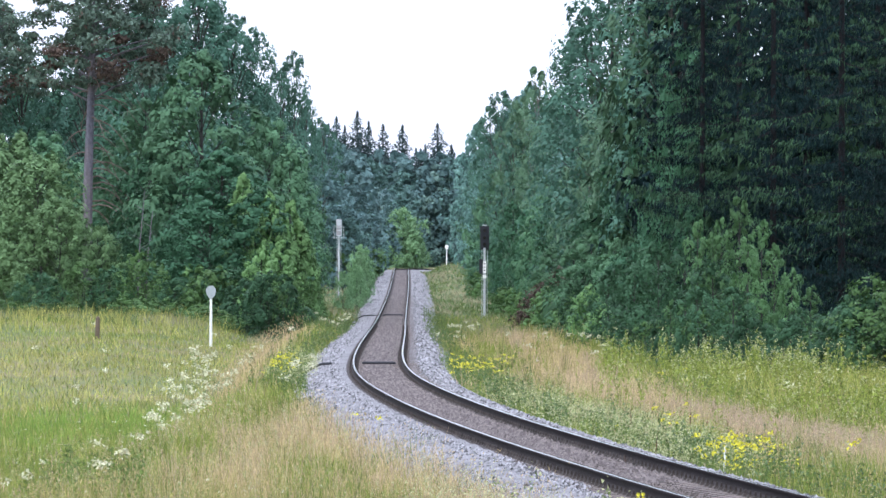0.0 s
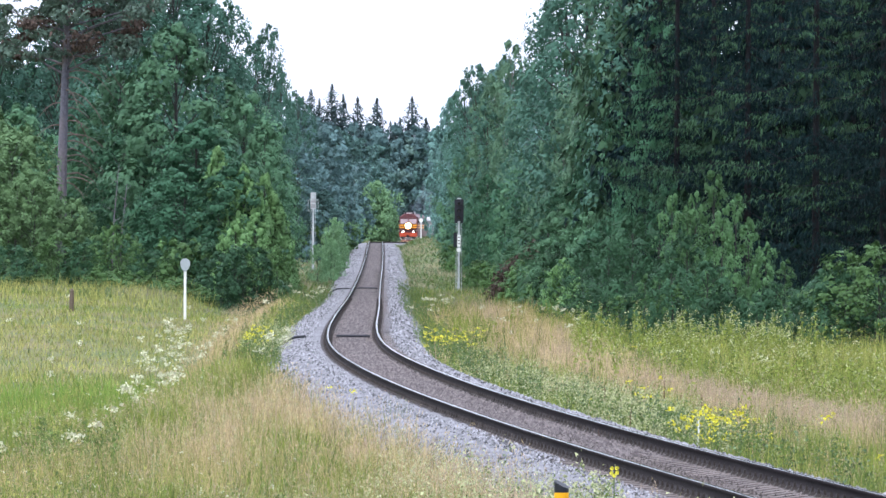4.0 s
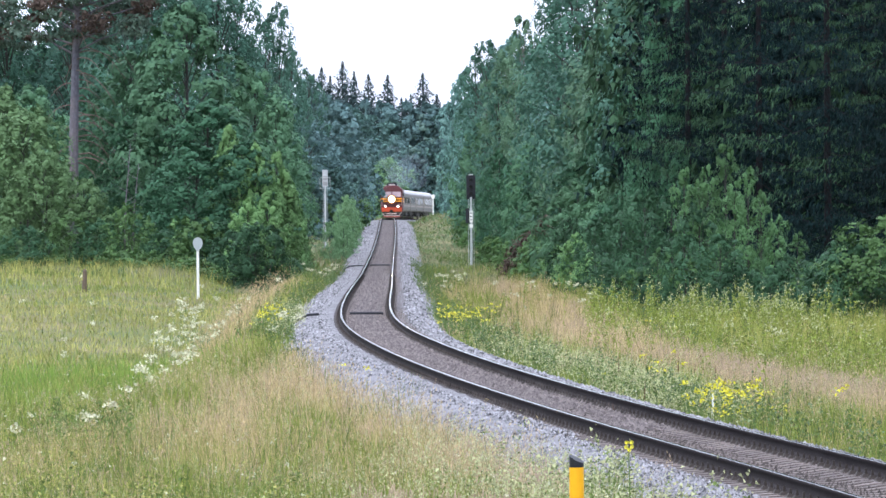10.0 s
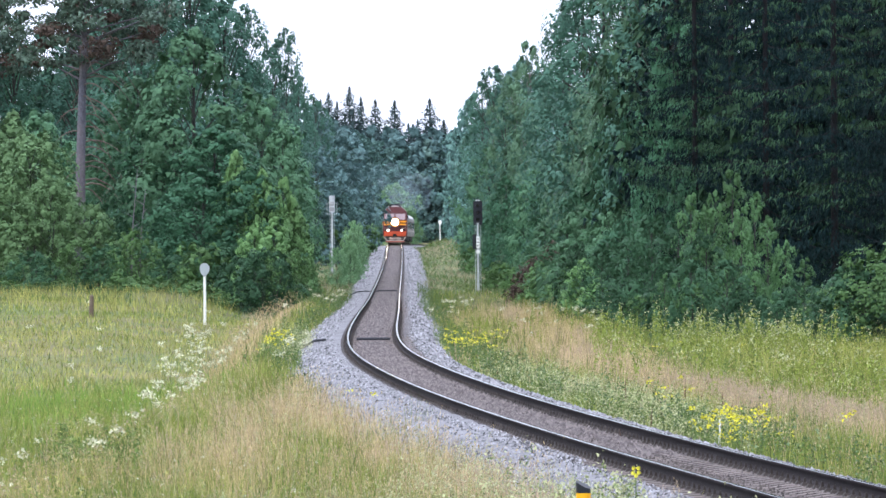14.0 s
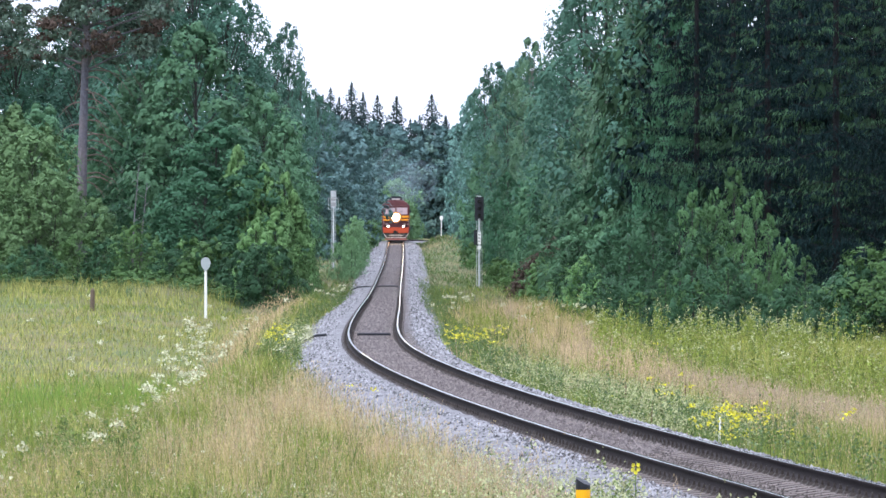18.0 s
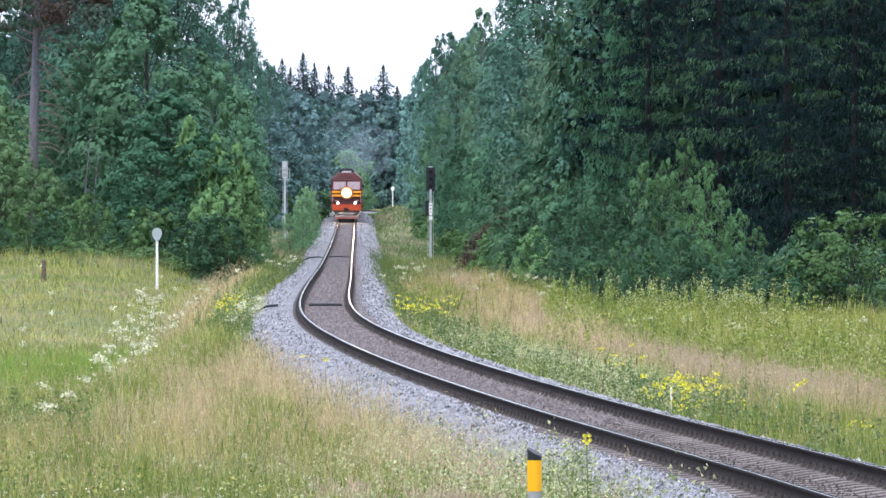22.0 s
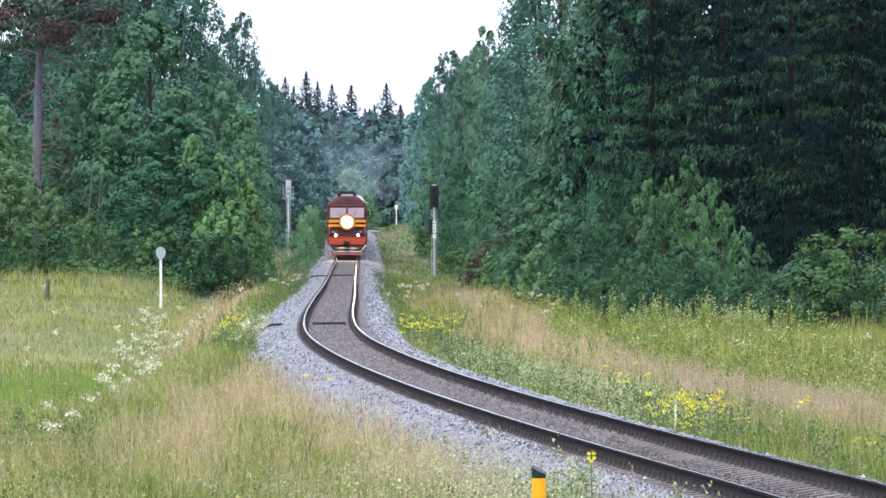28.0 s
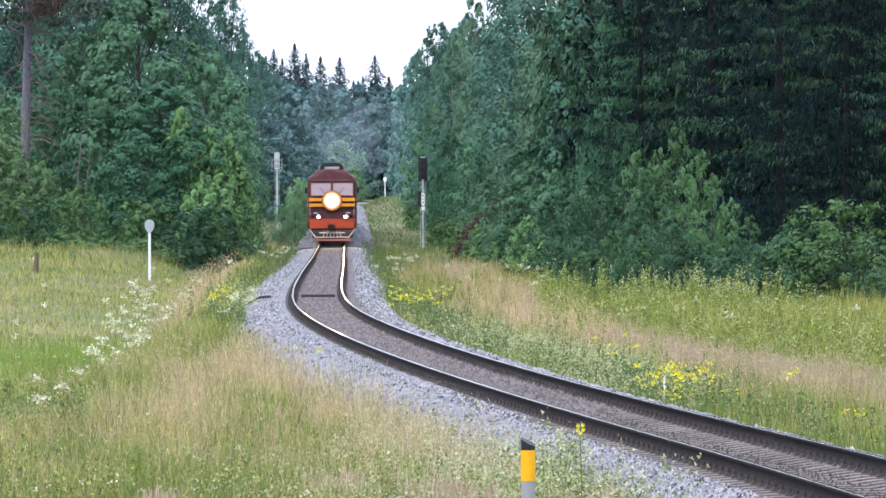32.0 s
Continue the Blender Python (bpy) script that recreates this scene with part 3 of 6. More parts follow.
clip_v, clip_f = np.concatenate(fv), np.concatenate(ff)
clip_mesh = bpy.data.meshes.new("fastening")
clip_mesh.from_pydata(clip_v.tolist(), [], clip_f.tolist())
clip_mesh.materials.append(M["clip"])
fv, ff = [], []
CLIPPED = range(24, 99)  # sleepers whose fastenings stand alone
for i in range(0, len(sleeper_y)):
    for side in (-0.9, -0.69, 0.69, 0.9):
        if i not in CLIPPED and i < 520:
            ff.append(clip_f + len(fv) * len(clip_v))
            fv.append(c[i] + (side + clip_v[:, :1]) * r[i] + clip_v[:, 1:2] * a[i] + clip_v[:, 2:] * np.array([0, 0, 1.0]))
sheet("fastening", np.concatenate(fv), np.concatenate(ff), "clip", track)["kind"] = "stuff"


def stones(name, n, ylo, yhi, olo, ohi, zlo, zhi, size, mat, between=False):
    y = ylo * (yhi / ylo) ** rng.random(n)
    if between:  # in the gaps from sleeper to sleeper only
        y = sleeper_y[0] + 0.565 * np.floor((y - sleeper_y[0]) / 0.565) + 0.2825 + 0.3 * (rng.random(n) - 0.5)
    o = olo + (ohi - olo) * rng.random(n)
    cc, aa, rr = frames(y)
    p = cc + o[:, None] * rr
    p[:, 2] += np.interp(np.abs(o), zlo, zhi)
    base = np.array([(1, 0, -.3), (-1, 0, -.3), (0, 1, -.3), (0, -1, -.3), (0, 0, .8)], float)
    sz = size * (0.6 + 0.9 * rng.random(n)) * (0.75 + y / 260)
    v = base[None] * (0.7 + 0.6 * rng.random((n, 5, 1))) * sz[:, None, None]
    t = rng.random(n) * 6.28
    ct, st = np.cos(t)[:, None], np.sin(t)[:, None]
    v = np.stack([v[..., 0] * ct - v[..., 1] * st, v[..., 0] * st + v[..., 1] * ct, v[..., 2]], -1) + p[:, None]
    tri = np.array([(0, 2, 4), (2, 1, 4), (1, 3, 4), (3, 0, 4)])
    fcs = tri[None] + (np.arange(n) * 5)[:, None, None]
    return tagged(sheet(name, v.reshape(-1, 3), fcs.reshape(-1, 3), mat), "loose crushed stones of the ballast", "ballast stones", kind="stuff")


ZB = ([0, 0.9, 1.3, 1.85, 2.15, 2.75], [-0.32, -0.32, -0.21, -0.245, -0.395, -0.665])
stones("ballast_stones", 11000, 57, 320, -2.7, -1.4, *ZB, 0.026, "stone")
stones("ballast_stones", 2200, 57, 92, -1.45, -1.12, [1.12, 1.45], [-0.22, -0.2], 0.026, "stone")
stones("ballast_stones", 2600, 90, 320, -1.4, -1.0, *ZB, 0.026, "stone")
stones("ballast_stones", 6500, 57, 84, -2.85, -1.4, *ZB, 0.028, "stone")
stones("ballast_stones", 5000, 66, 320, 1.0, 2.3, *ZB, 0.028, "stone")
stones("ballast_stones", 3500, 310, 720, -2.5, -1.0, *ZB, 0.022, "stone")
stones("ballast_stones", 3000, 310, 720, 1.0, 2.3, *ZB, 0.022, "stone")
stones("crib_stones", 3500, 320, 720, -0.56, 0.56, [0, 1], [-0.235, -0.235], 0.02, "stone_brown")
stones("crib_stones", 420, 57, 104, -0.7, 0.7, *ZB, 0.022, "stone_brown")
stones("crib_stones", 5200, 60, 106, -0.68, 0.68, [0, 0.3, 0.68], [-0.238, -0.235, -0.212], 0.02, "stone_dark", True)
stones("crib_stones", 4000, 106, 330, -0.6, 0.6, [0, 1], [-0.215, -0.215], 0.024, "stone_brown")
for o0, o1 in ((-0.72, -0.42), (0.42, 0.72)):
    stones("crib_stones", 900, 72, 120, o0, o1, [0.4, 0.72], [-0.24, -0.2], 0.024, "stone_brown")
stones("ballast_stones", 3200, 92, 200, -1.45, -1.0, [0.95, 1.45], [-0.2, -0.2], 0.024, "stone")
for o0, o1 in ((-1.45, -1.02), (1.02, 1.45)):
    stones("ballast_stones", 2600, 110, 700, o0, o1, [0.88, 1.45], [-0.235, -0.215], 0.02, "stone")
stones("crib_stones", 5200, 94, 200, -0.7, 0.7, [0, 0.7], [-0.22, -0.19], 0.026, "stone_brown")


# ---- plants ----
def unit(v):
    return v / np.maximum(np.linalg.norm(v, axis=-1, keepdims=True), 1e-6)


def leaves(p, size, flat=0.5, out=None, long=1.5, corners=4, loose=1.0):
    """Folded four-cornered (or plain three-cornered) leaf sprays at the points p; loose: how freely they turn away from out."""
    n = len(p)
    nrm = unit(loose * rng.normal(size=(n, 3)) + np.array([0, 0, flat]) + (0 if out is None else out))
    u = unit(np.cross(nrm, rng.normal(size=(n, 3))))
    w = np.cross(nrm, u)
    s = (size * (0.55 + 0.9 * rng.random(n)))[:, None]
    k = 0.25 * s * nrm
    if corners == 3:
        v = np.stack([p - u * s * long / 2, p + w * s * 0.6 + u * s * 0.4, p - w * s * 0.5 + u * s * long * 0.5], 1)
    else:
        v = np.stack([p - u * s * long / 2, p + w * s * 0.5 + k, p + u * s * long / 2, p - w * s * 0.5 + k], 1)
    return v.reshape(-1, 3)


def crown_mesh(name, v, mats, parent, label="", split=None, corners=4):
    return sheet(name, v, np.arange(len(v)).reshape(-1, corners), mats, parent, label, split)


def limb(bm, pts, r0, r1, n=5):
    for i in range(len(pts) - 1):
        t0, t1 = i / (len(pts) - 1), (i + 1) / (len(pts) - 1)
        tube(bm, pts[i], pts[i + 1], r0 + (r1 - r0) * t0, r0 + (r1 - r0) * t1, n, caps=False)


def broadleaf(name, label, category, h, spread, low, boughs, twigs, per, size, leaf_mat, bark, flat=0.65, point=0.8, stems=1, bough=0.34, shape=0.2, airy=0.0, core=0.18, lift=0.5, loose=0.42):
    """A leafy tree: stem with limbs, boughs within an uneven outline, and on each bough tufts of leaf sprays that face outwards.
    flat: height of a bough against its breadth; shape: where the crown is broadest (0.5 at the foot, 0 half way up); airy: gaps between tufts."""
    thing = anchor(name, Matrix(), label, category)
    bm = bmesh.new()
    i = np.arange(boughs)
    t = low + (1 - low) * ((i + 0.15 + 0.7 * rng.random(boughs)) / boughs)
    u = (t - low) / (1 - low)
    env = spread * np.sin(np.pi * np.minimum(0.985, u * (1 - shape) + shape)) ** point * (0.72 + 0.42 * rng.random(boughs)) + 0.04 * spread
    az = i * 2.4 + rng.random(boughs) * 0.8
    r = env * bough * (0.75 + 0.5 * rng.random(boughs)) + 0.05 * spread
    cx, cy = np.cos(az) * (env - 0.7 * r).clip(0), np.sin(az) * (env - 0.7 * r).clip(0)
    lobes = np.stack([cx, cy, np.minimum(t * h * 0.97, h - 0.8 * r * flat)], 1)
    # tufts on the upper and outer side of each bough
    n = boughs * twigs
    k = np.arange(n) % boughs
    axis = np.stack([np.cos(az), np.sin(az), np.full(boughs, lift)], 1)
    d = unit(rng.normal(size=(n, 3)) + 0.75 * axis[k])
    tuft = lobes[k] + d * r[k, None] * np.array([1, 1, flat]) * (0.75 + 0.35 * rng.random((n, 1)))
    tr = r[k] * (0.24 + 0.42 * rng.random(n) ** 1.5)
    keep = rng.random(n) > airy * rng.random(n) * 1.4
    tuft, tr, d, k = tuft[keep], tr[keep], d[keep], k[keep]
    n = len(tuft)
    for s in range(stems):
        bx, by = (0, 0) if stems == 1 else (rng.normal() * 0.12 * spread, rng.normal() * 0.12 * spread)
        limb(bm, [(bx, by, -0.3), (bx * 1.4 + 0.04 * spread * rng.normal(), by * 1.4, h * 0.35), (bx * 2, by * 2, h * 0.62), (bx * 2.2, by * 2.2, h * (0.86 if stems == 1 else 0.66))], (0.007 if stems > 1 else 0.014 if h < 18 else 0.0095) * h, 0.003 * h, 7)
    for x, y, z in lobes:
        z0 = max(0.1 * h, z - 0.16 * h)
        limb(bm, [(0, 0, z0), (x * 0.5, y * 0.5, z0 + (z - z0) * 0.6), (x, y, z)], 0.003 * h, 0.0012 * h, 4)
    part("trunk", bm, bark, thing)
    m = n * per
    j = np.arange(m) % n
    e = unit(rng.normal(size=(m, 3)) + 0.8 * d[j] + np.array([0, 0, 0.25]))
    p = tuft[j] + e * tr[j, None] * (0.3 + 0.7 * rng.random((m, 1)) ** 0.6 + 0.5 * rng.random((m, 1)) ** 5) * np.array([1, 1, 0.4 + 0.7 * flat])
    p[:, 2] = np.maximum(p[:, 2], 0.02 * h + 0.05 * rng.random(m))
    out = 1.1 * e + 1.1 * d[j]
    # shaded foliage inside the boughs
    q = int(boughs * twigs * per * core / 3)
    jj = rng.integers(0, boughs, q)
    ps = lobes[jj] * np.array([0.8, 0.8, 1]) + unit(rng.normal(size=(q, 3))) * r[jj, None] * (0.75 * rng.random((q, 1))) * np.array([1, 1, flat])
    v = np.concatenate([leaves(p, size * 1.25, 0.45, out, 1.5, 3, loose), leaves(ps, size * 1.5, 0.3, None, 1.3, 3, 1.0)])
    crown_mesh("crown", v, leaf_mat, thing, corners=3)
    return thing


def spruce(name, label, h, base, whorls, arms, sprays, size, mat="needle", slim=0.38, taper=0.88, hang=1.0):
    """A spruce: tiers of drooping arms, each hung with curtains of short needle sprays."""
    thing = anchor(name, Matrix(), label, "spruce tree")
    bm = bmesh.new()
    limb(bm, [(0, 0, -0.3), (0, 0, h * 0.5), (0, 0, h)], 0.0065 * h, 0.0015 * h, 7)
    pts, ups, sizes, tips = [], [], [], []
    ph = rng.random(3) * 6.28
    for i in range(whorls):
        t = (i + 0.6 * rng.random()) / whorls
        z = h * (0.05 + 0.94 * t)
        length = base * (1 - t) ** taper * 0.97 + 0.05
        for j in range(max(5, int(arms * (1 - 0.3 * t)))):
            az = j * 6.283 / arms * (1 + 0.43 * t) + rng.random() * 0.9 + i
            z = h * (0.05 + 0.94 * t) + 2.0 * (rng.random() - 0.5) * (1 - t)
            lump = math.sin(3 * az + 0.27 * z + ph[0]) + 0.8 * math.sin(2 * az - 0.33 * z + ph[1]) + 0.5 * math.sin(5 * az + 0.6 * z + ph[2]) + 0.35 * rng.normal()
            ln = length * (0.5 + 0.6 * rng.random()) * (0.92 + 0.24 * hang * lump)
            k = max(7, int(sprays * ln / base))
            s = rng.random(k) ** 0.72
            fall = 0.25 + 0.3 * rng.random()
            droop = -fall * ln * s + 0.25 * ln * s**2.5
            side = rng.normal(size=k) * 0.17 * ln * (1.15 - 0.9 * s)
            d = np.array([np.cos(az), np.sin(az)])
            pts.append(np.stack([d[0] * ln * s - d[1] * side, d[1] * ln * s + d[0] * side, z + droop - np.abs(side) * 0.45 - rng.random(k) * 0.4 * size], 1))
            ups.append(np.stack([d[0] * 0.3 + 0.34 * rng.normal(size=k), d[1] * 0.3 + 0.34 * rng.normal(size=k), hang * (-0.35 - 1.0 * rng.random(k))], 1))
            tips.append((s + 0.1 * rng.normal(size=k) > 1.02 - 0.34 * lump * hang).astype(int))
            sizes.append(np.full(k, size * (0.6 + 0.4 * (1 - t))))
            if size < 0.25 and j % 4 == 0:
                limb(bm, [(0, 0, z), (d[0] * ln * 0.5, d[1] * ln * 0.5, z - fall * ln * 0.42), (d[0] * ln, d[1] * ln, z - fall * ln + 0.25 * ln)], 0.02, 0.006, 3)
    part("trunk", bm, "bark_dark", thing)
    p, u = np.concatenate(pts), unit(np.concatenate(ups))
    w = unit(np.cross(u, rng.normal(size=u.shape)))
    s = (np.concatenate(sizes) * (0.5 + 1.0 * rng.random(len(p))))[:, None]
    v = np.stack([p - w * s * slim, p + w * s * slim, p + u * s * 1.6], 1)
    crown_mesh("crown", v.reshape(-1, 3), [mat, "needle_lit_tip"], thing, split=np.concatenate(tips), corners=3)
    return thing


def skyline_spruce(h, base, n, size):
    """A far spruce: a dense cone of sprays in uneven tiers, closing to a thin leader."""
    thing = anchor("spruce_tree", Matrix(), "distant pointed spruce above the forest", "spruce tree")
    bm = bmesh.new()
    limb(bm, [(0, 0, -0.3), (0, 0, h * 0.5), (0, 0, h)], 0.012 * h, 0.003 * h, 6)
    part("trunk", bm, "bark_dark", thing)
    t = 1 - rng.random(n) ** 1.15
    az = rng.random(n) * 6.283
    ph = rng.random(4) * 6.28
    tier = 0.7 + 0.28 * np.sin(t * h * 3.3 + 1.2 * np.sin(az + ph[0])) + 0.16 * np.sin(4 * az + t * h * 1.3 + ph[1])
    r = (np.minimum(base * (1 - t) ** 0.9, 4.2) * tier + 0.04) * rng.random(n) ** 0.4
    p = np.stack([np.cos(az) * r, np.sin(az) * r, h * (0.02 + 0.975 * t) - 0.3 * r], 1)
    out = np.stack([np.cos(az), np.sin(az), np.full(n, 0.8)], 1)
    u = unit(np.stack([np.cos(az), np.sin(az), np.full(n, -0.35)], 1) + 0.5 * rng.normal(size=(n, 3)))
    w = unit(np.cross(u, out))
    s = (size * (0.4 + rng.random(n)) * np.minimum(1, 0.2 + 2.2 * (1 - t)))[:, None]
    v = np.stack([p - w * s * 0.45, p + w * s * 0.45, p + u * s], 1)
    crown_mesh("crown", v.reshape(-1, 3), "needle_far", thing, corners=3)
    return thing


def pine(h):
    thing = anchor("pine_tree", Matrix(), "tall pine with a bare reddish trunk and dead side branches", "pine tree")
    bm = bmesh.new()
    limb(bm, [(0, 0, -0.3), (0.1, 0, h * 0.35), (0.3, 0, h * 0.65), (0.6, 0, h * 0.97)], 0.37, 0.12, 9)
    for i in range(34):
        z = h * (0.26 + 0.50 * i / 34 + 0.01 * rng.random())
        az = (0.0 if i % 4 else 3.0) + rng.normal() * 0.7
        ln = (1.3 + 2.4 * rng.random()) * (1.0 if i % 4 else 0.55)
        x0 = 0.1 + 0.2 * (z / h)
        sag = 0.5 + 0.6 * rng.random()
        arc = [(x0 + np.cos(az) * ln * u, np.sin(az) * ln * u, z + ln * (0.35 * u - sag * u * u)) for u in (0, 0.25, 0.5, 0.75, 1.0)]
        twig = bmesh.new()
        limb(twig, arc, 0.05, 0.014, 5)
        for u in (2, 3):
            limb(twig, [arc[u], (arc[u][0] + 0.3 * rng.normal(), arc[u][1] + 0.3 * rng.normal(), arc[u][2] - 0.35)], 0.02, 0.008, 3)
        part("dead_branch", twig, "wood_dead", thing, "bare reddish grey branch")
    pts, outs = [], []
    n = 105
    for i in range(n):
        t = 0.62 + 0.38 * (i / n)
        q = 5.6 * np.sin(np.pi * min(1, 0.2 + (t - 0.62) * 2.1)) ** 0.6 * (0.2 + 0.8 * rng.random())
        az = i * 2.4 + rng.random()
        cpt = np.array([0.9 + np.cos(az) * q, np.sin(az) * q, h * t + 0.10 * q])
        k = 150
        d = unit(rng.normal(size=(k, 3)))
        pts.append(cpt + d * np.array([1.3, 1.3, 0.5]) * (0.5 + 0.5 * rng.random()) * rng.random((k, 1)) ** 0.4)
        outs.append(d + np.array([0, 0, 0.3]))
        if i % 2:
            limb(bm, [(0.4, 0, h * t - 0.8), (0.4 + 0.5 * np.cos(az) * q, 0.5 * np.sin(az) * q, h * t - 0.2), tuple(cpt)], 0.07, 0.02, 4)
    part("trunk", bm, "bark_pine", thing, "greyish red pine trunk with bare branches")
    v = leaves(np.concatenate(pts), 0.135, 0.3, np.concatenate(outs), 2.2)
    dead = (rng.random(n * 150) < 0.04) | (rng.random(n) < np.linspace(0.22, -0.05, n)).repeat(150)
    crown_mesh("crown", v, ["needle_pine", "needle_dead"], thing, split=dead.astype(int))
    return thing


# stands: x, y, height, breadth
PINES = [(-23.9, 385, 21.4, 1.00), (-33.5, 425, 20.2, 1.00)]
BACK_SPRUCE = [(-30.1, 1230, 27.5, 1.00), (-28.6, 1230, 28.8, 1.00), (-27.2, 1240, 27.3, 0.90), (-24.6, 1230, 29.9, 1.10), (-22.6, 1240, 28.2, 0.90), (-19.7, 1230, 27.5, 1.00), (-16.0, 1230, 27.2, 1.20), (-13.5, 1240, 22.9, 0.90), (-11.8, 1250, 23.8, 0.90), (-9.3, 1230, 27.5, 1.10), (-6.7, 1240, 23.6, 1.00), (-4.6, 1240, 22.1, 0.90), (-2.1, 1250, 23.6, 1.00)]
RIGHT_SPRUCE = [(9.0, 268, 25.7, 0.95), (11.0, 280, 27.6, 1.00), (11.5, 258, 27.1, 1.00), (13.7, 275, 28.6, 1.00), (13.8, 250, 27.3, 1.00), (16.3, 268, 29.0, 1.00), (15.9, 242, 26.5, 1.00), (18.6, 260, 29.1, 1.00), (18.2, 240, 27.2, 1.00)]
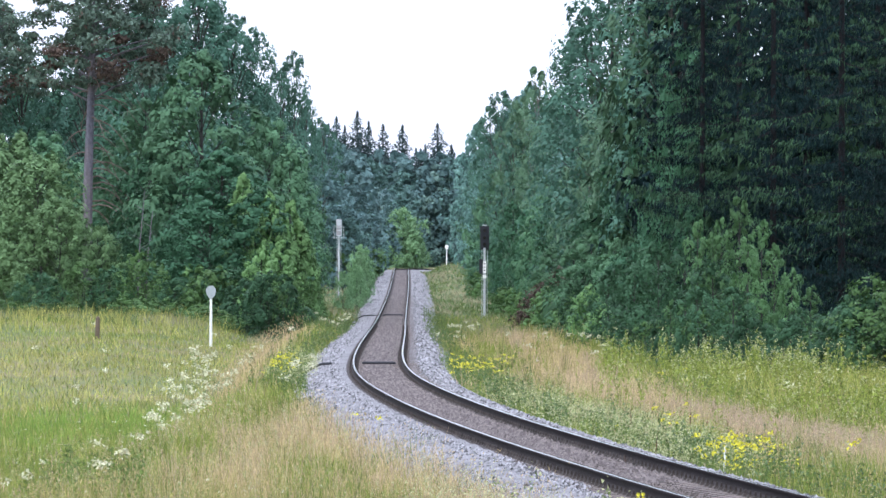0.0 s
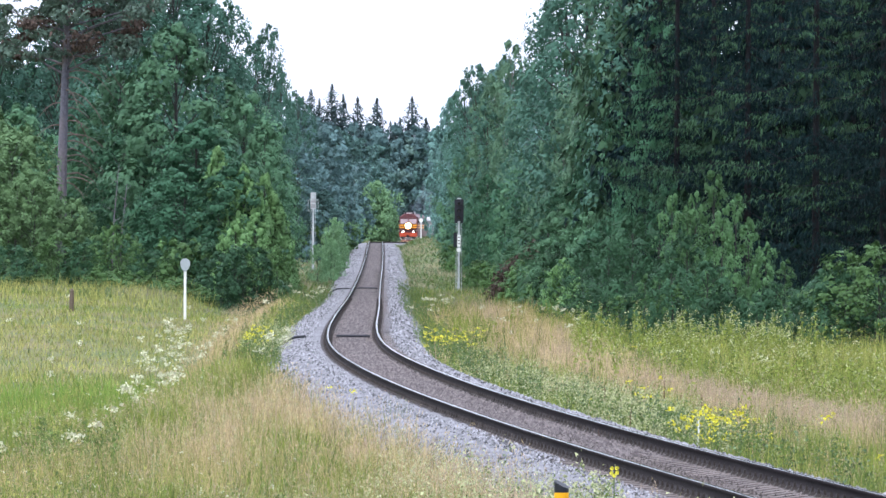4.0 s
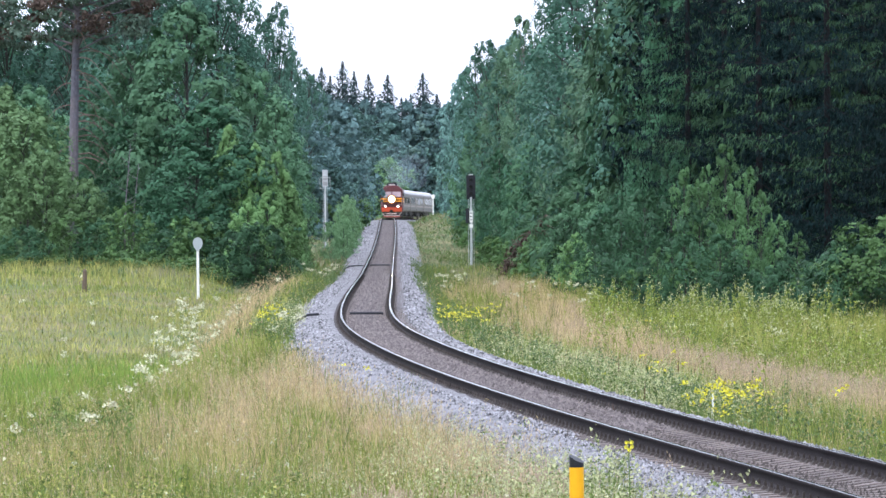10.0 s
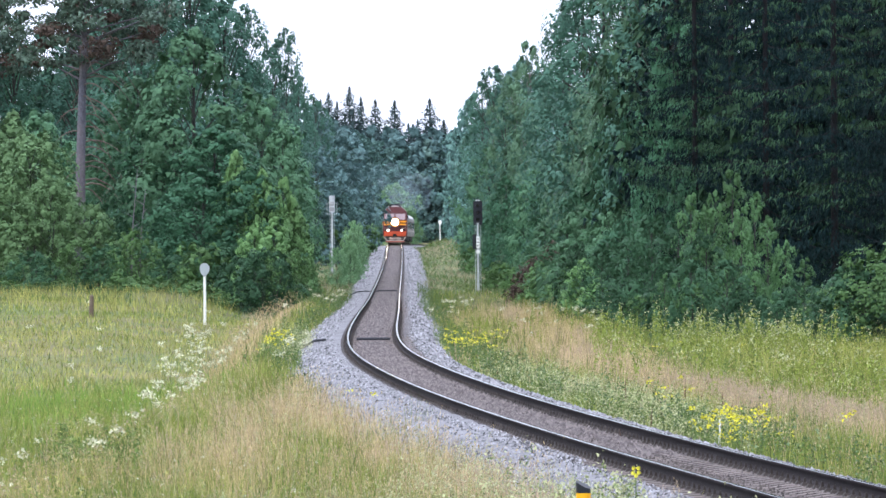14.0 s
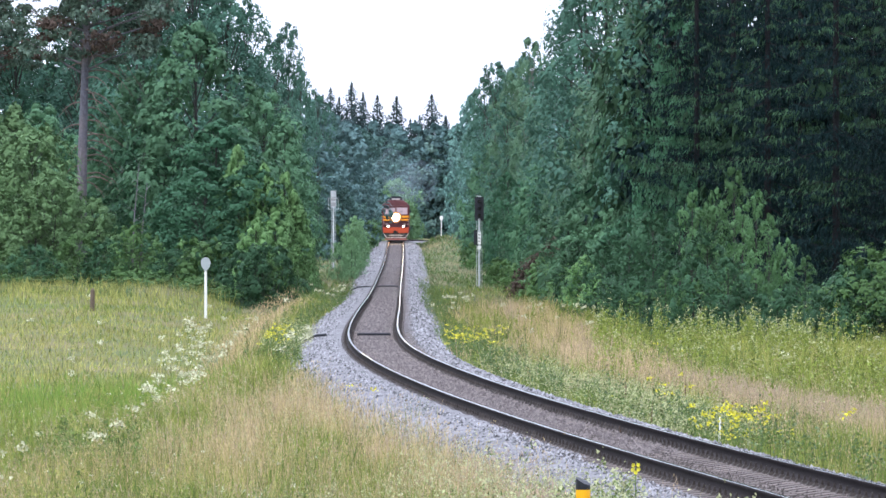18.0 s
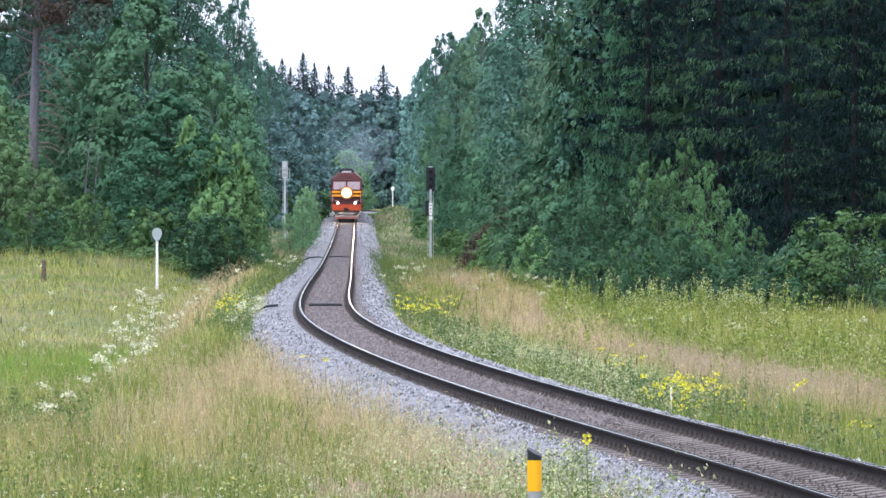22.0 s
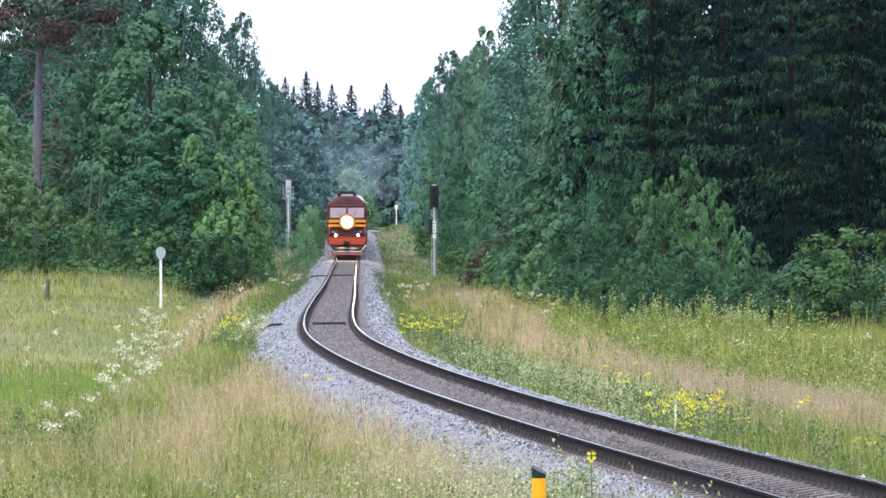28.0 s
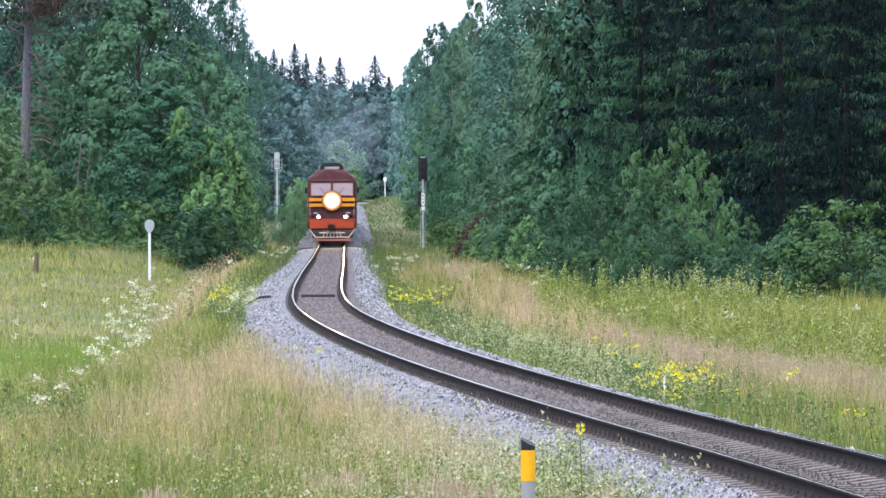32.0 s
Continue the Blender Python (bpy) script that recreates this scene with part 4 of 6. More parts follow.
STANDS = {
    "mid": [(-16.7, 378, 15.9, 1.0), (-20.7, 392, 13.2, 1.0), (-14.8, 440, 13.0, 0.95), (-13.1, 430, 11.3, 0.75), (-27.4, 402, 11.5, 0.9), (0.9, 560, 11.4, 0.8), (4.3, 440, 9.2, 0.7), (4.8, 350, 5.2, 0.7), (4.1, 400, 5.0, 0.7), (5.4, 330, 5.6, 0.7), (6.2, 310, 5.2, 0.65)],
    "dark": [(-15.1, 368, 10.0, 1.0), (-18.9, 382, 10.5, 0.95), (-15.5, 362, 7.3, 0.95), (-12.9, 360, 7.9, 0.8), (-22.7, 396, 8.6, 0.9), (-33.2, 452, 15.8, 1), (-30.0, 452, 15.1, 1), (-28.0, 455, 14.4, 1.0), (-23.5, 430, 14.5, 1.0), (7.8, 340, 11.8, 0.6), (6.2, 425, 9.8, 0.8), (7.8, 345, 10.4, 0.7), (3.9, 455, 9.0, 0.7), (7.3, 372, 9.4, 0.7), (2.0, 470, 8.4, 0.5), (3.1, 450, 6.2, 0.5), (6.7, 295, 5.0, 0.6), (7.2, 280, 5.1, 0.5)],
    "willow": [(-25.9, 372, 9.4, 1.0), (-27.9, 378, 10.5, 1.0), (-24.5, 368, 6.6, 0.8), (-29.3, 376, 9.8, 1.0), (-22.2, 368, 5.1, 0.7)],
    "young": [(-13.7, 364, 8.6, 0.62), (-12.1, 360, 8.1, 0.62), (-11.0, 362, 7.7, 0.62), (-10.5, 362, 6.4, 0.55), (-10.2, 366, 4.9, 0.5), (-11.2, 352, 5.5, 0.7), (-12.2, 350, 5.1, 0.65), (-10.3, 364, 4.5, 0.6), (5.3, 290, 2.1, 0.6), (4.6, 330, 2.5, 0.7), (3.5, 370, 2.6, 0.7), (4.9, 305, 2.9, 0.6)],
    "teal": [(-31.0, 430, 17.7, 1.0), (-29.6, 440, 17.5, 1.0), (-33.4, 436, 18.3, 1.0), (-17.8, 452, 20.2, 0.85), (-16.7, 460, 19.9, 0.8), (-19.7, 470, 21.7, 0.9), (-15.0, 470, 17.5, 0.75), (-14.6, 490, 19.6, 0.55), (-14.5, 520, 17.0, 0.5), (-21.3, 440, 20.0, 1.0), (-20.5, 455, 22.5, 1.0), (-25.8, 450, 18.9, 1.0), (-27.8, 445, 16.7, 1.0), (-17.4, 500, 16.5, 0.9), (-24.3, 460, 22.4, 1.0), (-15.4, 610, 16.3, 0.7), (1.3, 560, 18.5, 0.85), (0.4, 600, 17.6, 0.7), (2.2, 520, 14.1, 0.85), (6.1, 430, 19.2, 0.9), (6.9, 420, 21.0, 0.9), (7.8, 400, 22.5, 1.0), (8.8, 390, 23.8, 1.0), (9.5, 330, 21.2, 0.9)],
    "far_dark": [(-15.6, 640, 14.4, 1.0), (-14.8, 680, 13.6, 1.0), (-15.4, 600, 11.0, 0.9), (-14.3, 620, 9.3, 0.8), (-18.2, 1105, 13.3, 0.8), (-23.7, 1160, 21.3, 1.1), (-7.6, 1195, 13.1, 1.0), (-12.3, 1195, 21.7, 1.1), (-16.7, 1210, 22.0, 1.1), (-20.5, 1215, 22.5, 1.1), (-8.1, 1195, 21.5, 1.1), (-10.2, 1195, 7.8, 0.9), (-5.5, 1195, 14.7, 1.0), (-12.3, 1195, 7.2, 1.0), (-26.5, 1150, 22.3, 1.1), (-3.4, 1195, 12.6, 1.0), (-1.1, 870, 10.4, 0.6), (-2.1, 850, 4.8, 0.5), (-0.8, 760, 7.5, 0.65), (-0.8, 800, 4.6, 0.55)],
    "far_teal": [(-15.2, 760, 9.5, 0.8), (-12.8, 600, 6.8, 0.7), (-15.3, 860, 5.8, 0.7), (-17.7, 1105, 4.6, 0.6), (-14.2, 640, 3.1, 0.6), (-21.5, 1150, 19.8, 1.1), (-18.2, 1170, 19.0, 1.1), (-14.4, 1195, 18.7, 1.1), (-11.3, 1195, 13.5, 1.0), (-5.5, 1195, 20.5, 1.1), (-2.4, 1195, 21.8, 1.1), (-8.7, 1195, 7.3, 1.0), (-3.9, 1195, 6.3, 1.0), (-6.6, 1195, 7.3, 0.9), (-13.4, 1195, 14.0, 1.0), (-16.4, 1150, 14.2, 1.0), (-1.1, 880, 16.1, 0.6), (-0.8, 740, 16.8, 0.6), (-0.2, 700, 11.0, 0.6), (1.8, 740, 16.6, 0.65), (3.4, 760, 19.8, 0.75), (5.0, 780, 22.0, 0.85)],
    "far_pale": [(-15.5, 830, 8.1, 0.5), (-9.7, 1195, 19.3, 1.2), (-20.1, 1130, 14.5, 1.0)],
    "far_light": [(-14.3, 1105, 10.7, 0.9), (-15.8, 1105, 6.5, 0.8), (-12.1, 1105, 6.1, 0.7), (-15.6, 780, 2.8, 0.6), (-12.1, 700, 3.6, 0.4), (-11.9, 640, 3.0, 0.4), (-13.7, 700, 2.6, 0.45), (-14.0, 780, 4.1, 0.45), (-13.3, 1105, 8.5, 0.7), (0.8, 640, 7.0, 0.45), (-9.6, 480, 3.4, 0.32), (-10.1, 520, 4.2, 0.35), (-10.4, 470, 3.0, 0.3), (-10.9, 560, 4.6, 0.38)],
    "birch": [(3.0, 540, 17.4, 0.8), (4.2, 520, 19.4, 0.75), (5.5, 470, 16.7, 0.8), (4.8, 490, 15.4, 0.8), (3.5, 480, 12.6, 0.8), (9.1, 350, 20.3, 0.9), (7.4, 380, 14.0, 0.8), (6.4, 400, 12.2, 0.8), (5.3, 410, 10.2, 0.8)],
    "aspen": [(6.4, 350, 9.2, 0.75)],
    "rowan": [(8.0, 276, 9.9, 0.45), (8.5, 280, 13.8, 0.5), (7.4, 270, 7.4, 0.45), (8.3, 262, 6.8, 0.4)],
    "shoot": [(7.5, 228, 5.6, 0.58), (7.9, 224, 5.1, 0.56), (8.9, 226, 6.4, 0.58), (8.4, 230, 5.7, 0.56), (9.5, 222, 5.5, 0.58), (8.9, 219, 5.0, 0.58), (9.9, 221, 4.7, 0.58), (10.4, 219, 3.8, 0.58), (11.0, 218, 3.2, 0.58), (6.5, 226, 2.7, 0.58)],
    "shade": [(7.3, 236, 4.5, 0.9), (6.7, 250, 4.7, 0.9), (7.9, 224, 4.1, 0.9), (6.1, 264, 4.0, 0.9), (7.3, 222, 3.1, 0.8), (5.4, 284, 3.4, 0.9), (4.8, 310, 3.6, 0.9), (8.3, 216, 3.1, 0.8), (10.5, 214, 2.4, 0.7)],
    "hazel": [(12.6, 203, 3.5, 1.0), (11.1, 206, 2.1, 0.8), (13.3, 203, 3.7, 1.2), (7.6, 222, 2.3, 0.8), (6.3, 240, 1.8, 0.8), (3.6, 420, 2.7, 0.7), (5.5, 268, 1.4, 0.7), (-19.5, 362, 3.7, 0.9), (-18.5, 358, 3.1, 0.9), (-22.8, 364, 3.0, 1.0), (-10.6, 346, 3.8, 0.9), (-10.0, 350, 2.8, 0.8), (-26.9, 364, 2.1, 1.0)],
    "thicket": [(12.0, 204, 2.9, 1.0), (11.5, 205, 2.4, 0.9), (5.9, 262, 1.9, 0.9), (10.0, 214, 2.0, 0.7), (8.8, 215, 2.1, 0.7), (6.7, 228, 1.7, 0.7), (-21.2, 364, 2.7, 1.0), (-25.2, 362, 2.4, 1.0), (-16.9, 356, 2.2, 1.0), (-15.8, 358, 2.5, 1.0), (-14.0, 352, 3.2, 1.0), (-12.8, 346, 3.0, 1.0), (-11.5, 344, 3.7, 1.0)],
}


def stand(models, rows, h0):
    """Copies of the models, one for each row, at its height and breadth."""
    for i, (x, y, h, w) in enumerate(rows):
        model, mh = models[i % len(models)]
        k = h / mh
        b = w * (0.55 * k + 0.45 * h0 / mh) if h0 else w * k
        z = float(ground_z(x, y)) - 0.05
        place = Matrix.Translation((x, y, z)) @ Matrix.Rotation(random.random() * 6.28, 4, "Z") @ Matrix.Diagonal((b, b, k, 1))
        copy_thing(model, place)


def clear(models):
    for model, _ in models:
        for o in (*model.children_recursive, model):
            bpy.data.objects.remove(o)


def kinds(count, *args, **more):
    """Several trees of one kind, no two alike, with their height."""
    return [(broadleaf(*args, **more), args[3]) for _ in range(count)]


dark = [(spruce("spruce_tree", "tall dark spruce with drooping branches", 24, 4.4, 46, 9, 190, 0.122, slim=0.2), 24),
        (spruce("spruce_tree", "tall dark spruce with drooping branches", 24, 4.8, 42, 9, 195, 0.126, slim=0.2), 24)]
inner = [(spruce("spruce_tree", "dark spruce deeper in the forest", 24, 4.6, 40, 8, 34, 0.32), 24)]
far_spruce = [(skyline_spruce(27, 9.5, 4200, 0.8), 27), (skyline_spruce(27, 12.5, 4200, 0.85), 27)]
under = kinds(2, "bush", "low green undergrowth at the forest edge", "bush", 3, 1.6, 0.0, 14, 9, 11, 0.12, "leaf_bush", "bark", 0.9, 0.5, 3)
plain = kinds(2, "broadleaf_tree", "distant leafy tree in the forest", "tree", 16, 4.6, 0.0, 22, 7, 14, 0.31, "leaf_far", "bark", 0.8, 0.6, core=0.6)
screen_trees = kinds(1, "broadleaf_tree", "leafy tree of the surrounding forest", "tree", 16, 4.8, 0.02, 14, 8, 10, 0.6, "leaf", "bark")
MODELS = {
    "dark": kinds(2, "broadleaf_tree", "broad deciduous tree with dense dark green layered boughs", "tree", 12, 3.9, 0.0, 44, 13, 20, 0.14, "leaf", "bark", 0.5, 0.75),
    "mid": kinds(2, "broadleaf_tree", "leafy deciduous tree with a full green crown", "tree", 12, 3.4, 0.0, 40, 12, 22, 0.133, "leaf_mid", "bark", 0.75, 0.75),
    "willow": kinds(2, "willow_tree", "bushy willow with light yellowish green foliage", "tree", 10, 3.4, 0.0, 44, 12, 24, 0.115, "leaf_willow", "bark", 1.1, 0.6, 3, 0.28, lift=0.9),
    "young": kinds(2, "young_tree", "young leafy tree with a pointed light green crown", "tree", 8, 2.7, 0.0, 46, 11, 19, 0.115, "leaf_light", "bark", 1.0, 0.8, 1, 0.26, 0.42, lift=0.9),
    "teal": kinds(3, "aspen_tree", "tall slender aspen with a loose dark green crown", "tree", 20, 3.6, 0.04, 48, 9, 21, 0.128, "leaf_aspen", "bark", 0.8, 0.55, 1, 0.36, core=0.4),
    "birch": kinds(3, "birch_tree", "tall birch with a pale green airy crown", "tree", 18, 3.4, 0.02, 42, 10, 31, 0.11, "leaf_birch", "bark_birch", 1.0, 0.6, 1, 0.32, 0.25, core=0.4),
    "rowan": kinds(1, "rowan_tree", "slender rowan with thin green leaves", "tree", 10, 3.2, 0.05, 30, 10, 24, 0.10, "leaf", "bark_dark", 0.7, 0.6, 1, 0.3, airy=0.4),
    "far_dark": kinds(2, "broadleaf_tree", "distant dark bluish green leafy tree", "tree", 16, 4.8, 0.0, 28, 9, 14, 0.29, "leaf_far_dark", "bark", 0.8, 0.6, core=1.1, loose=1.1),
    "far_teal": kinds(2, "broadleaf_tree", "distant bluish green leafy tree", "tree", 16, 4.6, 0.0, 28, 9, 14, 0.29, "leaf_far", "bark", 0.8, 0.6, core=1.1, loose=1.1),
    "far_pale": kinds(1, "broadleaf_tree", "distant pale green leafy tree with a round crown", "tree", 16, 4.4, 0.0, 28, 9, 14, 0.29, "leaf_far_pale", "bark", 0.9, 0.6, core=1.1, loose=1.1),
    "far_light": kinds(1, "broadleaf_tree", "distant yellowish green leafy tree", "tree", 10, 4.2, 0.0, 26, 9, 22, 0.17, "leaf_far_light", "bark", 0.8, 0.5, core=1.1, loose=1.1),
    "shoot": kinds(3, "sapling", "young aspen sapling with a pointed light green crown", "tree", 5, 1.15, 0.0, 22, 11, 26, 0.056, "leaf_sap", "bark", 0.8, 0.6, 1, 0.4, 0.3, airy=0.5, lift=0.7),
    "shade": kinds(2, "sapling", "young leafy sapling with dark green leaves", "tree", 4, 1.5, 0.0, 30, 10, 25, 0.06, "leaf_shade", "bark", 0.9, 0.6, 1, 0.36, 0.28, airy=0.5),
    "hazel": kinds(2, "bush", "bushy yellowish green shrub at the forest edge", "bush", 3, 1.6, 0.0, 22, 9, 26, 0.056, "leaf_bush", "bark", 0.9, 0.6, 3, 0.36, 0.28, airy=0.75, lift=0.9),
    "thicket": kinds(2, "bush", "dark green shrub at the forest edge", "bush", 3, 1.7, 0.0, 26, 9, 22, 0.066, "leaf_shade", "bark", 0.8, 0.5, 3, 0.32, 0.35),
}
NEAR_HEIGHT = {"dark": 12, "mid": 12, "willow": 10, "young": 8, "rowan": 10, "far_dark": 16, "far_teal": 16, "far_pale": 16, "far_light": 10, "shoot": 5, "shade": 4, "hazel": 3, "thicket": 3}
MODELS["aspen"] = MODELS["birch"]
for key, rows in STANDS.items():
    stand(MODELS[key], rows, NEAR_HEIGHT.get(key, 0))
stand(far_spruce, BACK_SPRUCE, 27)
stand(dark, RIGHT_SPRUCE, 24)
the_pine = pine(19.0)
x, y, h, w = PINES[0]
for x2, y2, h2, w2 in PINES[1:]:
    copy_thing(the_pine, Matrix.Translation((x2, y2, float(ground_z(x2, y2)))) @ Matrix.Rotation(2.2, 4, "Z") @ Matrix.Diagonal((w2, w2, h2 / 19, 1)))
the_pine.matrix_basis = Matrix.Translation((x, y, float(ground_z(x, y)))) @ Matrix.Diagonal((1, 1, h / 19, 1))


def belt(models, n, ylo, yhi, side, inner, depth, hlo, hhi):
    """Forest behind the edge of the clearing."""
    rows = []
    for i in range(n):
        y = ylo + (yhi - ylo) * (i + random.random()) / n
        x = np.interp(y, *inner) + side * depth * random.random()
        rows.append((float(x), y, hlo + (hhi - hlo) * random.random(), 1.0))
    stand(models, rows, 0)


belt(plain, 18, 600, 1150, -1, ([330, 420, 600, 760, 1150], [-20, -18, -17, -18, -24]), 26, 13, 19)
belt(MODELS["teal"], 6, 420, 500, -1, ([420, 520], [-18, -18]), 22, 18, 23)
belt(plain, 14, 460, 760, 1, ([240, 330, 450, 600, 760], [20, 14, 8, 4, 2]), 22, 13, 19)
belt(plain, 13, 780, 1060, 1, ([780, 900, 1000, 1060], [3, 2, 6, 12]), 25, 10, 16)
belt(inner, 21, 262, 400, 1, ([262, 300, 400], [13, 12.0, 9]), 16, 26, 33)
belt(inner, 7, 300, 380, 1, ([300, 380], [9.8, 9.3]), 4, 24, 30)
belt(inner, 11, 282, 330, 1, ([282, 330], [11.5, 10.5]), 13, 27, 33)
belt(far_spruce, 12, 1205, 1265, 1, ([1200, 1270], [-34, -34]), 34, 20, 25)
belt(far_spruce, 14, 1180, 1300, -1, ([1100, 1300], [30, 60]), 150, 20, 26)
belt(plain, 8, 1160, 1260, -1, ([1100, 1300], [20, 40]), 130, 12, 17)


def hedge(edge, n, spread, hlo, hhi, models=under):
    """Undergrowth along the edge of the woods."""
    ex, ey = zip(*edge)
    u = np.linspace(0, len(edge) - 1, n)
    rows = []
    for k in u:
        k = min(max(k + 0.3 * random.uniform(-1, 1), 0), len(edge) - 1)
        x, y = np.interp(k, range(len(edge)), ex), np.interp(k, range(len(edge)), ey)
        rows.append((float(x) + spread * random.uniform(-1, 1), float(y) + 4 * random.random(), random.uniform(hlo, hhi), 1.1))
    stand(models, rows, 3)


hedge([(-30, 376), (-24, 372), (-18.5, 368), (-15, 352), (-12.8, 350), (-11.5, 375)], 20, 0.8, 1.3, 3.2)
hedge([(-27, 352), (-22, 358), (-17, 350), (-14.5, 338)], 14, 1.0, 0.5, 1.2)
hedge([(15.4, 205), (12.0, 219), (9.7, 243), (7.5, 293)], 9, 0.5, 1.2, 2.6, MODELS["thicket"])
hedge([(6.6, 310), (5.4, 342), (2.8, 400), (1.2, 460), (-0.6, 560)], 12, 0.5, 1.2, 2.4)
hedge([(-13.5, 600), (-14, 700), (-15.5, 800), (-18, 900)], 8, 1.0, 2.0, 4.0)
# unseen trees beside and behind the viewer, added to block low sky light
belt(screen_trees, 20, -60, 240, -1, ([-60, 240], [-36, -42]), 20, 15, 21)
belt(screen_trees, 22, -60, 200, 1, ([-60, 120, 200], [36, 30, 26]), 20, 15, 21)
belt(screen_trees, 18, -90, -40, 1, ([-90, -40], [-45, -45]), 90, 14, 20)
clear(plain + screen_trees + under + inner + dark + far_spruce)
clear([m for key in MODELS if key != "aspen" for m in MODELS[key]])


# ---- meadow ----
def field(n, ylo, yhi, power=1.0):
    """Points of the meadow, denser near by, clear of the ballast and the woods."""
    y = ylo * (yhi / ylo) ** (rng.random(n) ** power)
    x = (rng.random(n) * 2 - 1) * (0.082 * y + 2.5)
    o = x - track_x(y)
    wood_r = np.interp(y, [190, 203, 224, 306, 430, 600], [16, 14, 11, 7.5, 2.5, -1])
    wood_l = np.interp(y, [360, 378, 420, 600, 760], [-60, -24, -17, -17, -18])
    near = np.where(o < 0, np.interp(y, [58, 64, 70, 95, 120, 160, 260, 320], [2.9, 2.75, 1.85, 1.75, 2.0, 2.2, 2.15, 1.8]), np.interp(y, [58, 120, 200, 300, 420], [1.85, 2.0, 2.1, 1.9, 1.6]))
    keep = (np.abs(o) > near + 0.5 * rng.random(n) ** 2) & (x < wood_r) & (x > wood_l)
    return x[keep], y[keep], o[keep]


def patch(x, y, scale, seed):
    """Smooth noise from 0 to 1 over the plan."""
    r = np.random.default_rng(seed)
    s = np.zeros_like(x)
    for k in range(9):
        a, ph = r.random() * 6.28, r.random() * 6.28
        q = (0.6 + 1.5 * r.random()) / scale
        s += np.sin((x * np.cos(a) + 0.35 * y * np.sin(a)) * q * 6.28 + ph)
    return 0.5 + s / 9


def dryness(x, y, o):
    d = 0.10 + 0.5 * (patch(x, y, 6.0, 3) - 0.42) - 0.34 * (1 - smooth(68, 86, y))
    d = d + 0.7 * np.exp(-((o - 6.5) / 0.65) ** 2) * smooth(70, 95, y) - 0.3 * np.exp(-((o - 3.1) / 1.0) ** 2) * (y < 150)
    d = d + 0.75 * np.exp(-((o - 6.3) / 2.0) ** 2) * smooth(150, 190, y) * (1 - smooth(330, 420, y))
    edge = np.interp(y, [40, 76, 108, 132, 256, 420], [-4.4, -4.4, -4.4, -4.2, -6.0, -9])
    d = d + 0.55 * np.exp(-((x - edge - 0.4) / 0.8) ** 2) * smooth(85, 105, y)
    d = d + 0.6 * np.exp(-((o + 2.9) / 0.7) ** 2) * smooth(70, 80, y) * (1 - smooth(120, 150, y))
    d = d + 1.1 * np.exp(-((o + 4.8) / 1.2) ** 2) * smooth(180, 215, y) - 0.45 * np.exp(-((o + 2.7) / 0.8) ** 2) * smooth(140, 165, y) * (1 - smooth(300, 380, y))
    d = d + 0.1 * smooth(-8.5, -6.5, x) * (o < -3) * (1 - smooth(98, 122, y))
    d = d - 0.5 * smooth(0.5, 3.0, edge - x) * smooth(95, 118, y) * (np.abs(o + 4.5) > 1.5) - 0.32 * smooth(7.2, 8.6, o)
    d = d * (1 - 0.75 * smooth(290, 350, y))
    return np.clip(d, 0.02, 0.92)


def blades(name, x, y, h, width, lean, mat, label, away=None):
    n = len(x)
    z = ground_z(x, y) - 0.03
    a = rng.random(n) * 6.283
    w = width * (0.6 + 0.8 * rng.random(n)) * (y / 70.0) ** 0.75
    l = lean * h * rng.normal(size=(2, n)) + (0 if away is None else away * h)
    b = np.stack([x, y, z], 1)
    e = np.stack([np.cos(a) * w, 0.4 * np.sin(a) * w, 0 * w], 1)
    v = np.stack([b - e, b + e, b + np.stack([l[0], l[1], h], 1)], 1)
    return tagged(sheet(name, v.reshape(-1, 3), np.arange(3 * n).reshape(-1, 3), mat), label, "grass", kind="stuff")


x, y, o = field(330000, 50, 430, 0.9)
dry = dryness(x, y, o)
roll = rng.random(len(x))
pick = roll < dry
tallness = 0.30 + 0.48 * patch(x, y, 2.5, 5)
h = tallness * (0.5 + 0.8 * rng.random(len(x)))
h = h * (1 - 0.35 * smooth(-6, -9, x) * smooth(150, 190, y) - 0.2 * smooth(140, 220, y))
h = h * (1 + 0.65 * smooth(5.0, 8.0, x) * smooth(150, 182, y) * (1 - smooth(250, 300, y)))
# paler, yellower grass in the low meadow and in drifts
low = np.clip(0.5 * smooth(4.0, 7.0, x) * smooth(140, 175, y) + (0.72 + 0.25 * np.exp(-((y - 205) / 22) ** 2)) * smooth(1.5, 4, -5.0 - x) * smooth(165, 190, y) + 0.3 * smooth(1.5, 6, -5.0 - x) * smooth(110, 165, y) + 1.5 * (patch(x, y, 5.0, 11) - 0.45), 0.05, 0.88)
pale = (rng.random(len(x)) < low * (1 - 0.8 * smooth(260, 330, y))) & ~pick
g = ~pick & ~pale
blades("meadow_grass", x[g], y[g], h[g] * 0.9, 0.0055, 0.32, "grass", "tall green meadow grass")
blades("pale_meadow_grass", x[pale], y[pale], h[pale], 0.005, 0.32, "grass_light", "yellowish meadow grass in drifts")
blades("dry_grass", x[pick], y[pick], h[pick] * 1.15, 0.0045, 0.28, "dry", "pale dry seeding grass in drifts")
# tall pale grass before the trees
x, y, o = field(60000, 190, 362, 1.0)
k = np.where(x > 0, (y < 214) & (x > 4.5), (y > 312) & (x < -13)) & (rng.random(len(x)) < 0.35 + 0.65 * patch(x, y, 5.0, 61))
x, y = x[k], y[k]
blades("edge_grass", x, y, (0.5 + 0.4 * rng.random(len(x))) * (0.6 + 0.7 * patch(x, y, 4.0, 63)), 0.005, 0.3, "grass_light", "tall pale grass along the forest edge")
